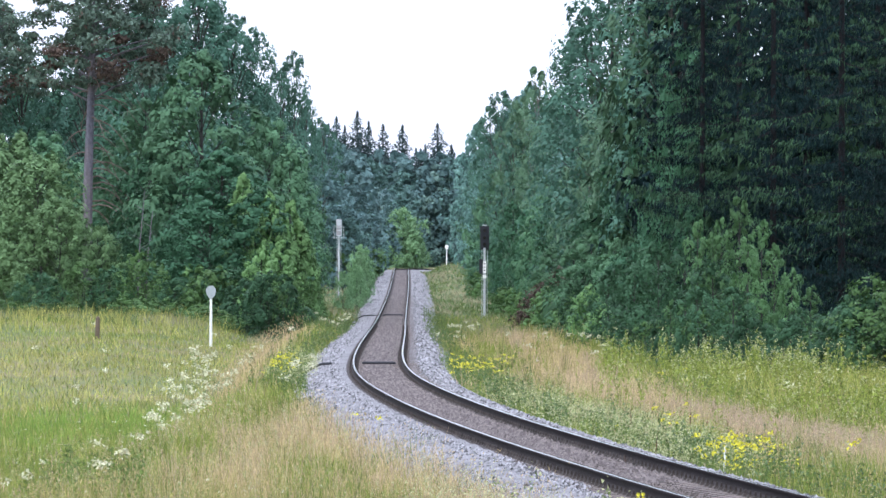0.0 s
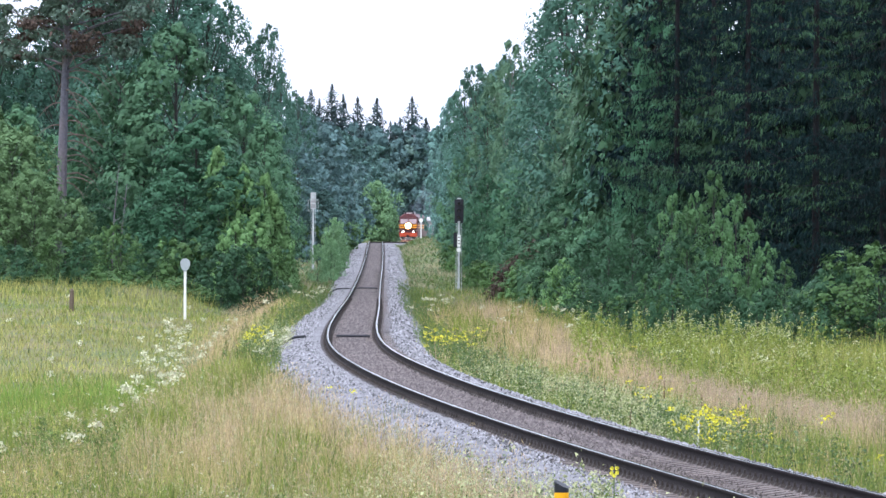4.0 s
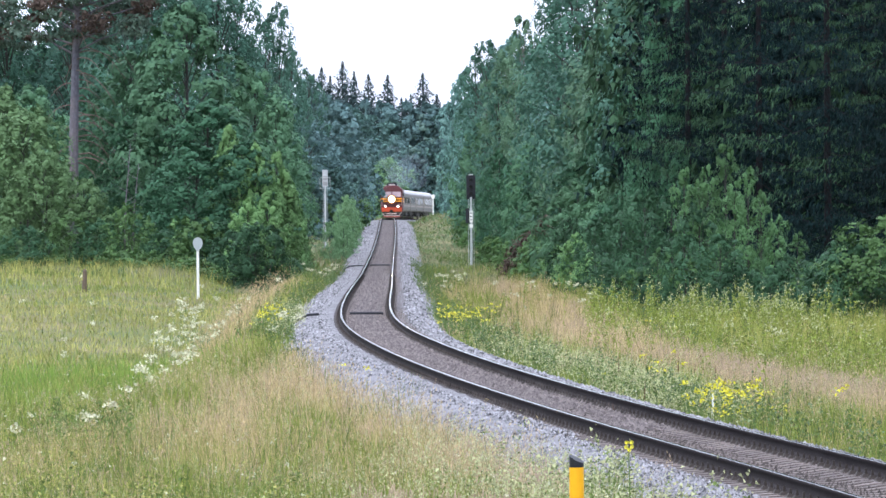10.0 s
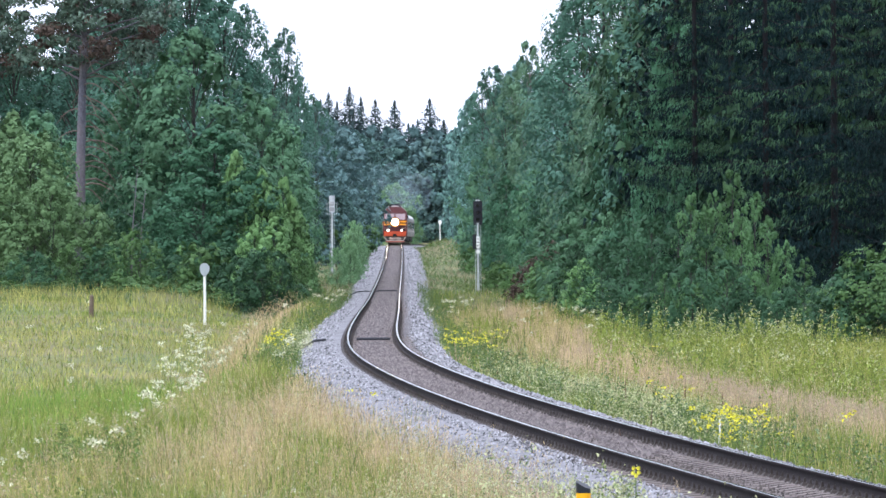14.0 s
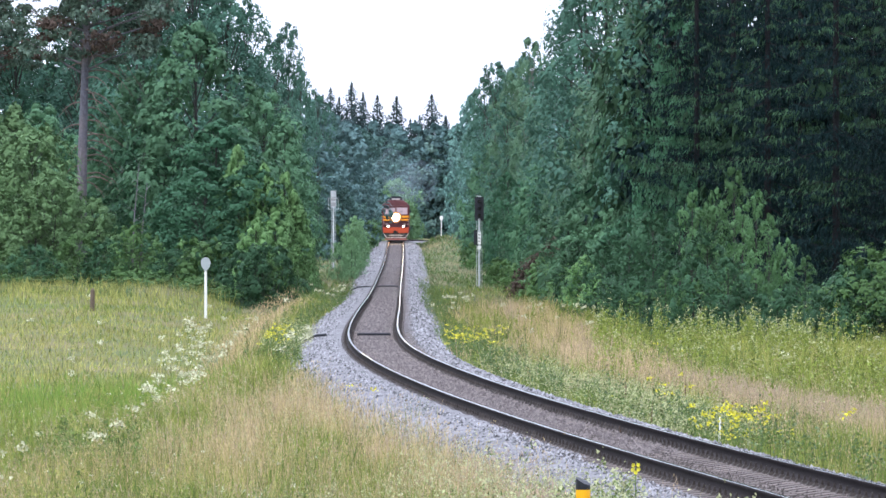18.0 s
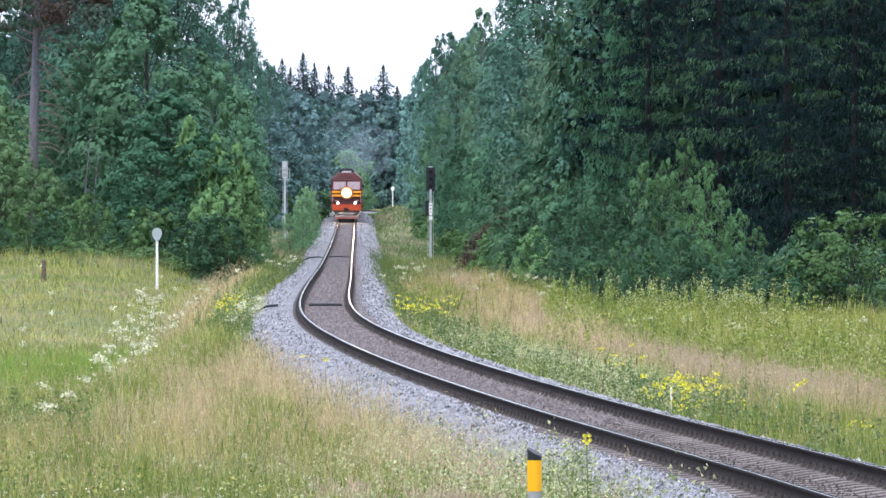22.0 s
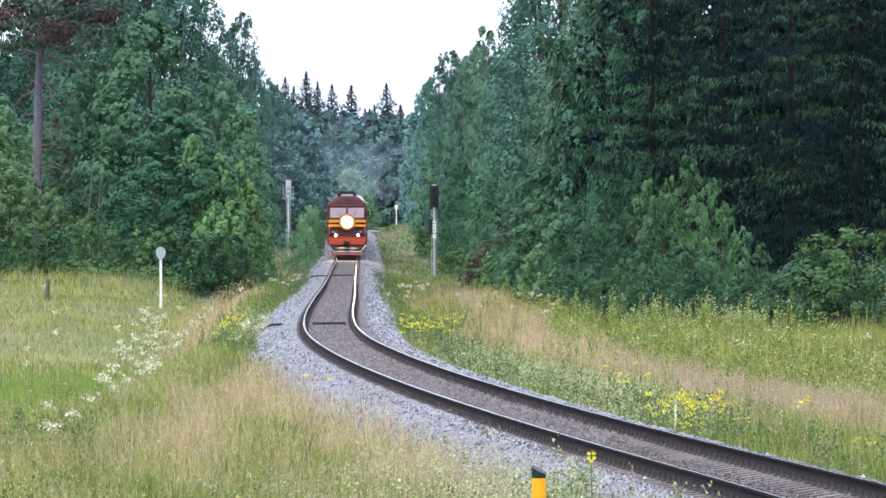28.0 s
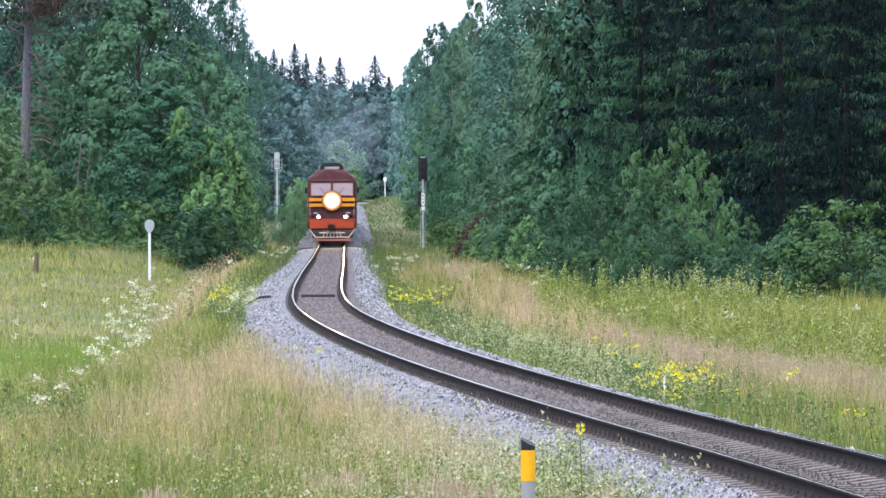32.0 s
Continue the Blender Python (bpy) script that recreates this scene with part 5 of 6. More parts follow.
# tussocks: blades that spread from one foot, with darker ground between
x, y, o = field(9000, 56, 300, 0.85)
k = (x > -5.5) | (y < 130)
x, y, o = x[k], y[k], o[k]
k = np.repeat(np.arange(len(x)), 22)
turn, far = rng.random(len(k)) * 6.283, rng.random(len(k)) ** 0.7
size = (0.6 + 0.8 * rng.random(len(x)))[k] * (0.75 + 0.0016 * y[k])
tx, ty = x[k] + 0.12 * size * far * np.cos(turn), y[k] + 0.12 * size * far * np.sin(turn)
tall = (0.34 + 0.42 * patch(x, y, 3.0, 5))[k] * size * (1.1 - 0.4 * far) * (0.75 + 0.5 * rng.random(len(k)))
away = np.stack([np.cos(turn), np.sin(turn)]) * 0.5 * far
kind = (dryness(x, y, o) * 0.9 > rng.random(len(x))).astype(int) + 2 * (rng.random(len(x)) < 0.1 + 0.35 * patch(x, y, 1.8, 81))
for name, j, mat, label in (("green_tussocks", 0, "grass", "tufted green meadow grass"), ("dry_tussocks", 1, "dry", "tufted pale dry grass"), ("dark_tussocks", 2, "herb_dark", "tufted dark green grass"), ("red_tussocks", 3, "red_grass", "tufted reddish seeding grass")):
    q = kind[k] == j
    blades(name, tx[q], ty[q], tall[q], 0.006, 0.08, mat, label, away[:, q])
x, y, o = field(200000, 330, 1080, 1.0)
hue = patch(x, y, 9.0, 31) + 0.5 * (patch(x, y, 3.0, 33) - 0.5) + 0.15 * rng.normal(size=len(x)) - 0.12 * np.exp(-((np.abs(o) - 2.6) / 0.9) ** 2)
h = (0.16 + 0.3 * rng.random(len(x))) * (0.5 + patch(x, y, 5.0, 35))
for name, lo, hi, mat, label in (("bank_herbs", -9, 0.36, "herb_dark", "dark green herbs on the banks far along the line"), ("far_grass", 0.36, 0.62, "grass_bank", "grass on the banks far along the line"), ("far_pale_grass", 0.62, 9, "dry_far", "pale grass on the banks far along the line")):
    k = (hue > lo) & (hue <= hi)
    blades(name, x[k], y[k], h[k], 0.0085, 0.6, mat, label)
x, y, o = field(120000, 50, 430, 0.9)
k = rng.random(len(x)) > np.maximum(0.8 * smooth(-7, -9, x) * smooth(170, 190, y), 0.9 * dryness(x, y, o))
x, y = x[k], y[k]
blades("meadow_herbs", x, y, (1 - 0.4 * smooth(150, 200, y)) * (0.2 + 0.3 * rng.random(len(x)) * (0.4 + 1.2 * patch(x, y, 4.0, 21))), 0.018 - 0.009 * smooth(110, 190, y), 0.35, "herb", "low green meadow herbs")


def plumes(name, x, y, z, length, width, mat, label, lean=0.3):
    """Slim upright seed heads."""
    n = len(x)
    w = (width * (0.6 + 0.8 * rng.random(n)) * (y / 70) ** 0.6)[:, None] * np.array([1.0, 0, 0])
    ln = length * (0.5 + rng.random(n))
    p = np.stack([x, y, z], 1)
    top = p + np.stack([lean * ln * rng.normal(size=n), lean * ln * rng.normal(size=n), ln], 1)
    mid = p * 0.6 + top * 0.4
    v = np.stack([p, mid + w, top, mid - w], 1).reshape(-1, 3)
    return tagged(sheet(name, v, np.arange(len(v)).reshape(-1, 4), mat), label, "grass", kind="stuff")


def panicles(name, x, y, h, mat, label):
    """Grass stalks that end in a loose feathery head of small spikelets."""
    n = len(x)
    b = np.stack([x, y, ground_z(x, y)], 1)
    t = b + np.stack([0.14 * h * rng.normal(size=n), 0.14 * h * rng.normal(size=n), h], 1)
    w = 0.0016 * (y / 70)[:, None] * np.array([1.0, 0, 0])
    stalk = np.stack([b - w, b + w, t], 1).reshape(-1, 3)
    f = rng.random((n, 7, 1)) * 0.22
    p = t[:, None] * (1 - f) + b[:, None] * f + rng.normal(size=(n, 7, 3)) * np.array([0.014, 0.014, 0.006]) * (1 + 4 * f)
    u = unit(rng.normal(size=(n * 7, 3)) * 0.5 + np.array([0, 0, 1.0]))
    side = unit(np.cross(u, rng.normal(size=u.shape))) * (0.0042 * (np.repeat(y, 7) / 70) ** 0.7)[:, None]
    p = p.reshape(-1, 3)
    tips = np.stack([p - side, p + side, p + u * 0.034], 1).reshape(-1, 3)
    v = np.concatenate([stalk, tips])
    tagged(sheet(name, v, np.arange(len(v)).reshape(-1, 3), mat), label, "grass", kind="stuff")


x, y, o = field(30000, 56, 150, 0.8)
k = rng.random(len(x)) < 0.22 + 0.75 * dryness(x, y, o) * patch(x, y, 2.2, 71)
x, y = x[k], y[k]
h = (0.42 + 0.45 * patch(x, y, 2.5, 5)) * (0.8 + 0.5 * rng.random(len(x)))
sort = rng.random(len(x)) + 0.6 * (patch(x, y, 1.6, 73) - 0.5)
for name, lo, hi, mat, label in (("feathery_grass", -9, 0.45, "dry", "pale feathery heads of meadow grass"), ("red_feathery_grass", 0.45, 0.66, "red_grass", "reddish feathery heads of meadow grass"), ("green_feathery_grass", 0.66, 9, "pale_herb", "grey-green feathery heads of meadow grass")):
    k = (sort > lo) & (sort <= hi)
    panicles(name, x[k], y[k], h[k], mat, label)
# pale weeds standing on the ballast shoulder
spot = np.array([70, 72, 76, 79, 84, 88.0])[rng.integers(0, 6, 70)]
y = spot + 0.25 * rng.normal(size=70)
x = track_x(y) - 1.85 - 0.07 * np.abs(rng.normal(size=70)) - 0.1 * np.sin(spot)
panicles("verge_weeds", x, y, 0.35 + 0.4 * rng.random(70), "pale_herb", "pale weeds standing on the ballast shoulder")
# reddish grass in tufts by the marker post
tufts = np.array([(1.62, 67.0, 0.13, 0.5), (1.95, 67.4, 0.1, 0.4), (0.5, 68.0, 0.16, 0.6), (0.05, 70.0, 0.2, 0.8), (-2.75, 66.0, 0.16, 0.6), (-0.9, 72.0, 0.25, 1.0), (0.9, 78.0, 0.3, 2.0)])
k = rng.integers(0, len(tufts), 1500)
x, y = tufts[k, 0] + tufts[k, 2] * rng.normal(size=len(k)), tufts[k, 1] + tufts[k, 3] * rng.normal(size=len(k))
k = (np.abs(x - track_x(y)) > 2.4) & (y > 57.5)
x, y = x[k], y[k]
h = 0.42 + 0.25 * rng.random(len(x))
blades("red_grass", x, y, h, 0.004, 0.2, "red_grass", "reddish seeding grass in tufts")
plumes("red_seed_heads", x, y, ground_z(x, y) + 0.75 * h, 0.14, 0.007, "red_grass", "reddish feathery seed heads", 0.25)
# reddish seeding grass in a band along the far verge
y = 78 + 75 * rng.random(3600)
x = track_x(y) + 6.45 + 0.4 * rng.normal(size=len(y))
k = patch(x, y, 2.0, 77) > 0.3
panicles("red_verge_grass", x[k], y[k], 0.5 + 0.3 * rng.random(k.sum()), "red_grass", "reddish feathery grass in a band along the verge")
# lush green hollow below the bank
x, y = -11.4 + 2.4 * rng.normal(size=3600), 172 + 13 * rng.normal(size=3600)
k = x - track_x(y) < -4
blades("lush_grass", x[k], y[k], 0.35 + 0.3 * rng.random(k.sum()), 0.0075, 0.3, "lush", "bright green grass in a damp hollow")
# pale seed heads on the dry stalks
x, y, o = field(190000, 50, 300, 0.9)
k = rng.random(len(x)) < dryness(x, y, o) * 0.8
x, y = x[k], y[k]
z = ground_z(x, y) + (0.30 + 0.48 * patch(x, y, 2.5, 5)) * (0.7 + 0.7 * rng.random(len(x)))
plumes("grass_seed_heads", x, y, z, 0.06, 0.0036, "dry", "pale seed heads of dry grass")
# grey-green weeds along the ballast
weeds = []
for sx, sy, dx, dy, n in ((3.2, 128, 0.5, 7, 2200), (2.2, 142, 0.5, 8, 1500), (3.9, 114, 0.5, 5, 1500), (0.6, 165, 0.6, 12, 900), (0.9, 76, 0.55, 5, 1000), (-0.4, 88, 0.5, 6, 800), (-0.7, 72, 0.9, 5, 800), (0.0, 64, 1.2, 2.5, 380), (5.5, 160, 2.0, 25, 600), (-5.6, 208, 0.4, 10, 1500)):
    weeds.append(np.stack([sx + dx * rng.normal(size=n), sy + dy * rng.normal(size=n)], 1))
weeds = np.concatenate(weeds)
x, y = weeds[:, 0], weeds[:, 1]
o = x - track_x(y)
k = (np.abs(o) > np.interp(y, [58, 64, 70, 300], [2.9, 2.5, 1.8, 2.0])) & (y > 56)
x, y = x[k], y[k]
p = np.repeat(np.stack([x, y, ground_z(x, y) + 0.2 + 0.5 * rng.random(len(x))], 1), 4, 0) + rng.normal(size=(4 * len(x), 3)) * np.array([0.035, 0.035, 0.05])
v = leaves(p, 0.021, 0.3, None, 1.3, 3) if len(p) else p
tagged(sheet("grey_green_weeds", v, np.arange(len(v)).reshape(-1, 3), "pale_herb"), "grey-green flowering weeds beside the ballast", "weeds", kind="stuff")


def flowers(name, spots, petals, stem_h, head, mat, label, vary=0.55, flat=0.55):
    """Flowering herbs: spots of (x, y, spread x, spread y, plants)."""
    pv, sv_ = [], []
    for sx, sy, dx, dy, n in spots:
        n = int(n)
        x, y = sx + dx * rng.normal(size=n), sy + dy * rng.normal(size=n)
        o = x - track_x(y)
        ok = np.abs(o) > 2.1
        x, y = x[ok], y[ok]
        hgt = stem_h * (1.15 - vary * rng.random(len(x)))
        b = np.stack([x, y, ground_z(x, y)], 1)
        t = b + np.stack([0.145 * vary * rng.normal(size=len(x)), 0.145 * vary * rng.normal(size=len(x)), hgt], 1)
        w = 0.008 * (y / 70)[:, None] ** 0.5 * np.array([1, 0, 0])
        sv_.append(np.stack([b - w, b + w, t], 1).reshape(-1, 3))
        q = np.repeat(t, petals, 0) + head * rng.normal(size=(len(x) * petals, 3)) * np.array([1, 1, flat])
        pv.append(leaves(q, head * 0.75, 1.2))
    thing = anchor(name, Matrix(), label, "wildflowers", kind="stuff")
    s = np.concatenate(sv_)
    sheet("stems", s, np.arange(len(s)).reshape(-1, 3), "herb", thing)
    q = np.concatenate(pv)
    sheet("flower_heads", q, np.arange(len(q)).reshape(-1, 4), mat, thing)


flowers("yellow_wildflowers", [(4.1, 106, 0.33, 1.8, 50), (4.9, 103, 0.4, 1.5, 8), (-0.35, 196, 0.55, 4, 60), (-6.2, 196, 0.22, 4, 26), (-2.2, 125, 0.2, 2, 4), (6.9, 92, 0.25, 1.5, 9), (3.3, 126, 0.7, 3, 9), (6.5, 190, 2.5, 12, 4)], 10, 0.9, 0.045, "yellow_petal", "clumps of tall yellow ragwort")
flowers("white_wildflowers", [(-8.8, 192, 0.5, 8, 17), (-9.9, 222, 0.65, 9, 28), (-10.7, 245, 0.6, 6, 14), (-8.1, 164, 0.35, 7, 10), (-7.4, 125, 1.2, 10, 4), (-9.0, 128, 0.8, 8, 4), (-13.0, 250, 5, 25, 16), (-6.4, 104, 0.8, 6, 4), (9.5, 190, 2.5, 12, 5), (3.5, 270, 1.5, 15, 22), (-1.2, 330, 0.5, 25, 14), (-8.2, 360, 0.6, 25, 14), (-4.8, 210, 0.6, 14, 34)], 24, 0.66, 0.07, "cream_petal", "creamy white flowering umbels", 0.55, 0.6)
flowers("white_meadow_flowers", [(3.3, 124, 0.7, 6, 90), (1.6, 146, 0.6, 10, 60), (0.2, 82, 0.5, 4, 50), (1.1, 70, 0.4, 3, 50), (0.0, 64, 1.0, 2, 40), (-12.0, 200, 3.0, 25, 70), (-8.5, 150, 1.8, 12, 60), (-3.0, 66, 1.4, 3, 60), (-4.0, 85, 1.5, 8, 40)], 6, 0.55, 0.022, "white_petal", "small white flowers among the weeds")


def plants(name, spots, h, leaf, mat, top_mat, label):
    """Upright leafy weeds: a stem, leaves up its length and a loose flowering top."""
    base = np.concatenate([np.stack([oo + do * np.abs(rng.normal(size=n)) * sg, yy + dy * rng.normal(size=n)], 1) for oo, do, sg, yy, dy, n in spots])
    y = np.clip(base[:, 1], 57, 460)
    x = track_x(y) + base[:, 0]
    n = len(x)
    hh = h * (0.55 + 0.75 * rng.random(n)) * (0.6 + 0.7 * patch(x, y, 2.0, 55))
    b = np.stack([x, y, ground_z(x, y)], 1)
    t = b + np.stack([0.1 * rng.normal(size=n), 0.1 * rng.normal(size=n), hh], 1)
    k = 30
    f = rng.random((n, k, 1)) ** 0.8
    p = b[:, None] * (1 - f) + t[:, None] * f
    d = rng.normal(size=(n, k, 3)) * np.array([1, 1, 0.3])
    p = p + d * 0.07 * (1.25 - 0.8 * f)
    v = [leaves(p.reshape(-1, 3), leaf, 0.4, 0.8 * d.reshape(-1, 3), 2.1, 3)]
    w = 0.006 * (y / 70)[:, None] ** 0.5 * np.array([1.0, 0, 0])
    v.append(np.stack([b - w, b + w, t], 1).reshape(-1, 3))
    thing = anchor(name, Matrix(), label, "weeds", kind="stuff")
    v = np.concatenate(v)
    sheet("leafy_stems", v, np.arange(len(v)).reshape(-1, 3), mat, thing)
    q = np.repeat(t, 9, 0) + rng.normal(size=(9 * n, 3)) * np.array([0.05, 0.05, 0.09]) - np.array([0, 0, 0.05])
    v = leaves(q, 0.032, 0.4, None, 1.4, 3)
    sheet("seed_tops", v, np.arange(len(v)).reshape(-1, 3), top_mat, thing)


plants("tall_weeds", [(2.35, 0.8, 1, 108, 6, 150), (2.3, 0.8, 1, 130, 14, 220), (2.2, 0.7, 1, 92, 5, 30), (2.3, 0.8, 1, 170, 20, 220), (2.3, 0.7, 1, 210, 14, 110), (1.9, 0.7, 1, 285, 30, 170), (1.8, 0.7, 1, 380, 30, 120), (-2.0, 0.7, -1, 330, 40, 130), (-2.3, 0.7, -1, 196, 14, 100), (-2.3, 0.5, -1, 240, 25, 60), (7.5, 2.5, 1, 185, 14, 60)], 0.66, 0.03, "herb_dark", "grass_bank", "green leafy weeds along the ballast")
plants("edge_weeds", [(9.2, 2.2, 1, 202, 4, 190), (7.2, 1.6, 1, 210, 5, 70), (11.5, 1.5, 1, 194, 4, 160), (8.0, 2.0, 1, 180, 6, 70), (5.2, 2.2, 1, 155, 16, 50), (7.6, 1.2, 1, 140, 10, 90), (7.4, 1.0, 1, 112, 8, 60), (4.5, 1.5, 1, 230, 20, 20)], 1.15, 0.04, "grass", "pale_herb", "tall green herbs at the meadow's edge")
plants("pale_weeds", [(2.4, 0.9, 1, 124, 9, 420), (2.4, 0.7, 1, 148, 10, 240), (-2.0, 0.9, -1, 73, 5, 190), (-2.5, 1.1, -1, 65, 2.5, 150), (-2.4, 0.6, -1, 205, 8, 60)], 0.62, 0.022, "herb", "pale_herb", "grey-green mugwort with pale flowering tops")
low = float(track_x(128))
plants("meadow_clump", [(-7.9 - low, 0.5, -1, 119, 4, 70), (-7.3 - low, 0.5, -1, 106, 4, 40), (-12.0 - low, 0.6, -1, 188, 5, 40)], 0.7, 0.04, "herb", "herb", "dark green leafy clumps in the low meadow")
plants("foreground_herbs", [(-5.2, 2.6, -1, 63, 4, 420), (-5.5, 2.6, -1, 74, 6, 260), (-8.5, 1.5, -1, 82, 8, 120)], 0.40, 0.03, "herb", "grass_light", "low leafy herbs among the meadow grass")


def tall_flower(x, y, h):
    """One tall stem with narrow leaves and a loose head of yellow flowers."""
    thing = anchor("yellow_wildflower", Matrix.Translation((x, y, float(ground_z(x, y)))), "single tall yellow flower beside the ballast", "wildflower")
    bm = bmesh.new()
    limb(bm, [(0, 0, -0.05), (0.01, 0, h * 0.5), (-0.005, 0, h)], 0.009, 0.005, 6)
    part("stem", bm, "herb_dark", thing)
    for k in range(22):
        z, az = h * (0.3 + 0.66 * k / 22), 2.4 * k
        ln = 0.10 * (1.2 - 0.6 * k / 22)
        d, w = Vector((math.cos(az), math.sin(az), 0.35)), Vector((-math.sin(az), math.cos(az), 0)) * ln * 0.16
        base = Vector((0, 0, z))
        bm = bmesh.new()
        f = [bm.verts.new(p) for p in (base, base + d * ln * 0.5 + w, base + d * ln - Vector((0, 0, 0.3 * ln)), base + d * ln * 0.5 - w)]
        bm.faces.new(f)
        part("leaf", bm, "herb_dark", thing)
    for fx, fz in ((-0.028, 0.0), (0.026, 0.004), (-0.023, 0.045), (0.022, 0.047), (0.0, -0.025)):
        bm = bmesh.new()
        for k in range(7):
            t = k * 0.8976
            c0 = bm.verts.new((fx, -0.01, h + fz))
            bm.faces.new([c0, bm.verts.new((fx + 0.02 * math.cos(t), -0.015, h + fz + 0.02 * math.sin(t))), bm.verts.new((fx + 0.02 * math.cos(t + 0.7), -0.02, h + fz + 0.02 * math.sin(t + 0.7)))])
        part("flower", bm, "yellow_petal", thing, "bright yellow flower")


tall_flower(1.48, 61.4, 1.385)
x, y = 4.0 + 0.8 * rng.normal(size=9), 132 + 9 * rng.normal(size=9)
plumes("dock_stalks", x, y, ground_z(x, y) + 0.35, 0.45, 0.011, "dock", "dark brown seeding dock stalks", 0.05)

# ---- sleepers near by, one by one ----
for i in range(SLEEPERS):
    ob = new("sleeper", sleeper_mesh)
    ob.parent = track
    turn = Matrix.Rotation(-math.atan2(a[i][0], a[i][1]), 4, "Z")
    ob.matrix_basis = Matrix.Translation(c[i]) @ turn
    if i in CLIPPED:
        for side in (-0.9, -0.69, 0.69, 0.9):
            fast = new("fastening", clip_mesh)
            fast.parent = track
            fast.matrix_basis = Matrix.Translation(c[i] + side * r[i]) @ turn


# ---- lineside things ----
def on_ground(x, y):
    return Matrix.Translation((x, y, float(ground_z(x, y))))


def plate_post(x, y, h, plate, face="grey_plate", word="pale grey"):
    thing = anchor("marker_post", on_ground(x, y), "slim white lineside post with a pale oval plate", "marker post")
    bm = bmesh.new()
    tube(bm, (0, 0, -0.3), (0, 0, h - plate * 0.55), 0.068, 0.06, 12)
    part("post", bm, "white_paint", thing)
    bm = bmesh.new()
    ring = []
    for k in range(20):
        t = k / 20 * 6.283
        ring.append((0.52 * plate * math.cos(t) * (1.0 + 0.22 * math.sin(t)) * 0.70, math.sin(t) * plate * 0.5))
    loft(bm, [[(px, yy, h - plate * 0.45 + pz) for px, pz in ring] for yy in (-0.085, -0.07)])
    part("plate", bm, face, thing, word + " oval plate")
    bm = bmesh.new()
    box(bm, -0.05, 0.05, -0.072, 0.05, h - plate * 0.75, h - plate * 0.68, 0.008)
    part("bracket", bm, "galvanised", thing)
    return thing


def signal(x, y, h, label, back=False):
    thing = anchor("railway_signal", on_ground(x, y), label, "railway signal")
    bm = bmesh.new()
    tube(bm, (0, 0, -0.4), (0, 0, h - 1.45), 0.085, 0.08, 14)
    part("mast", bm, "galvanised", thing)
    bm = bmesh.new()
    box(bm, -0.25, 0.25, -0.25, 0.25, -0.35, 0.12, 0.03)
    part("footing", bm, "grey_paint", thing)
    face = -1
    head = "black_paint" if not back else "galvanised"
    bm = bmesh.new()
    box(bm, -0.24, 0.24, 0.04, 0.24, h - 1.5, h - 0.05, 0.03)
    hd = part("signal_head", bm, head, thing)
    if not back:
        bm = bmesh.new()
        box(bm, -0.30, 0.30, 0.0, 0.035, h - 1.58, h, 0.012)
        part("backboard", bm, "black_paint", hd)
        for k in range(3):
            z = h - 0.3 - 0.46 * k
            bm = bmesh.new()
            tube(bm, (0, -0.002, z), (0, -0.012, z), 0.105, 0.105, 16)
            part("lens", bm, "dark_lens", hd)
            bm = bmesh.new()
            for i in range(9):
                t0, t1 = (-0.15 + 1.3 * i / 9) * math.pi, (-0.15 + 1.3 * (i + 1) / 9) * math.pi
                p = [(0.125 * math.cos(t), yy, z + 0.125 * math.sin(t)) for t in (t0, t1) for yy in (0.0, -0.26)]
                q = [(0.135 * math.cos(t), yy, z + 0.135 * math.sin(t)) for t in (t0, t1) for yy in (0.0, -0.26)]
                loft(bm, [[p[0], p[1], p[3], p[2]], [q[0], q[1], q[3], q[2]]])
            part("hood", bm, "black_paint", hd)
        bm = bmesh.new()
        box(bm, -0.15, 0.15, 0.0, 0.2, h + 0.01, h + 0.09, 0.015)
        part("top_plate", bm, "galvanised", thing, "small pale plate on top")
        # number board with bars, and a side case
        bm = bmesh.new()
        box(bm, -0.11, 0.11, -0.11, -0.095, h - 3.15, h - 2.35, 0.004)
        board = part("number_board", bm, "white_paint", thing, "white board with dark bars")
        for k in range(3):
            bm = bmesh.new()
            box(bm, -0.075, 0.06, -0.118, -0.1115, h - 2.55 - 0.22 * k, h - 2.50 - 0.22 * k)
            part("bar", bm, "black_paint", board)
        bm = bmesh.new()
        box(bm, -0.12, 0.12, -0.11, -0.09, h - 3.50, h - 3.26, 0.004)
        part("lower_board", bm, "white_paint", thing)
        bm = bmesh.new()
        box(bm, -0.36, -0.12, -0.10, 0.10, h - 3.2, h - 2.2, 0.02)
        part("cable_case", bm, "black_paint", thing)
    else:
        for k in range(3):
            bm = bmesh.new()
            tube(bm, (0, 0.24, h - 0.3 - 0.46 * k), (0, 0.44, h - 0.3 - 0.46 * k), 0.14, 0.14, 14)
            part("hood", bm, "galvanised", hd)
            bm = bmesh.new()
            box(bm, -0.2, 0.2, 0.0, 0.04, h - 0.48 - 0.46 * k, h - 0.13 - 0.46 * k, 0.02)
            part("cover", bm, "galvanised" if k == 0 else "grey_paint", hd)
        bm = bmesh.new()
        box(bm, -0.42, 0.42, -0.3, 0.04, h - 1.66, h - 1.62)
        for sx in (-0.42, 0.42):
            tube(bm, (sx, -0.3, h - 1.62), (sx, -0.3, h - 0.7), 0.018)
        tube(bm, (-0.42, -0.3, h - 0.7), (0.42, -0.3, h - 0.7), 0.018)
        part("platform", bm, "galvanised", thing)
    bm = bmesh.new()
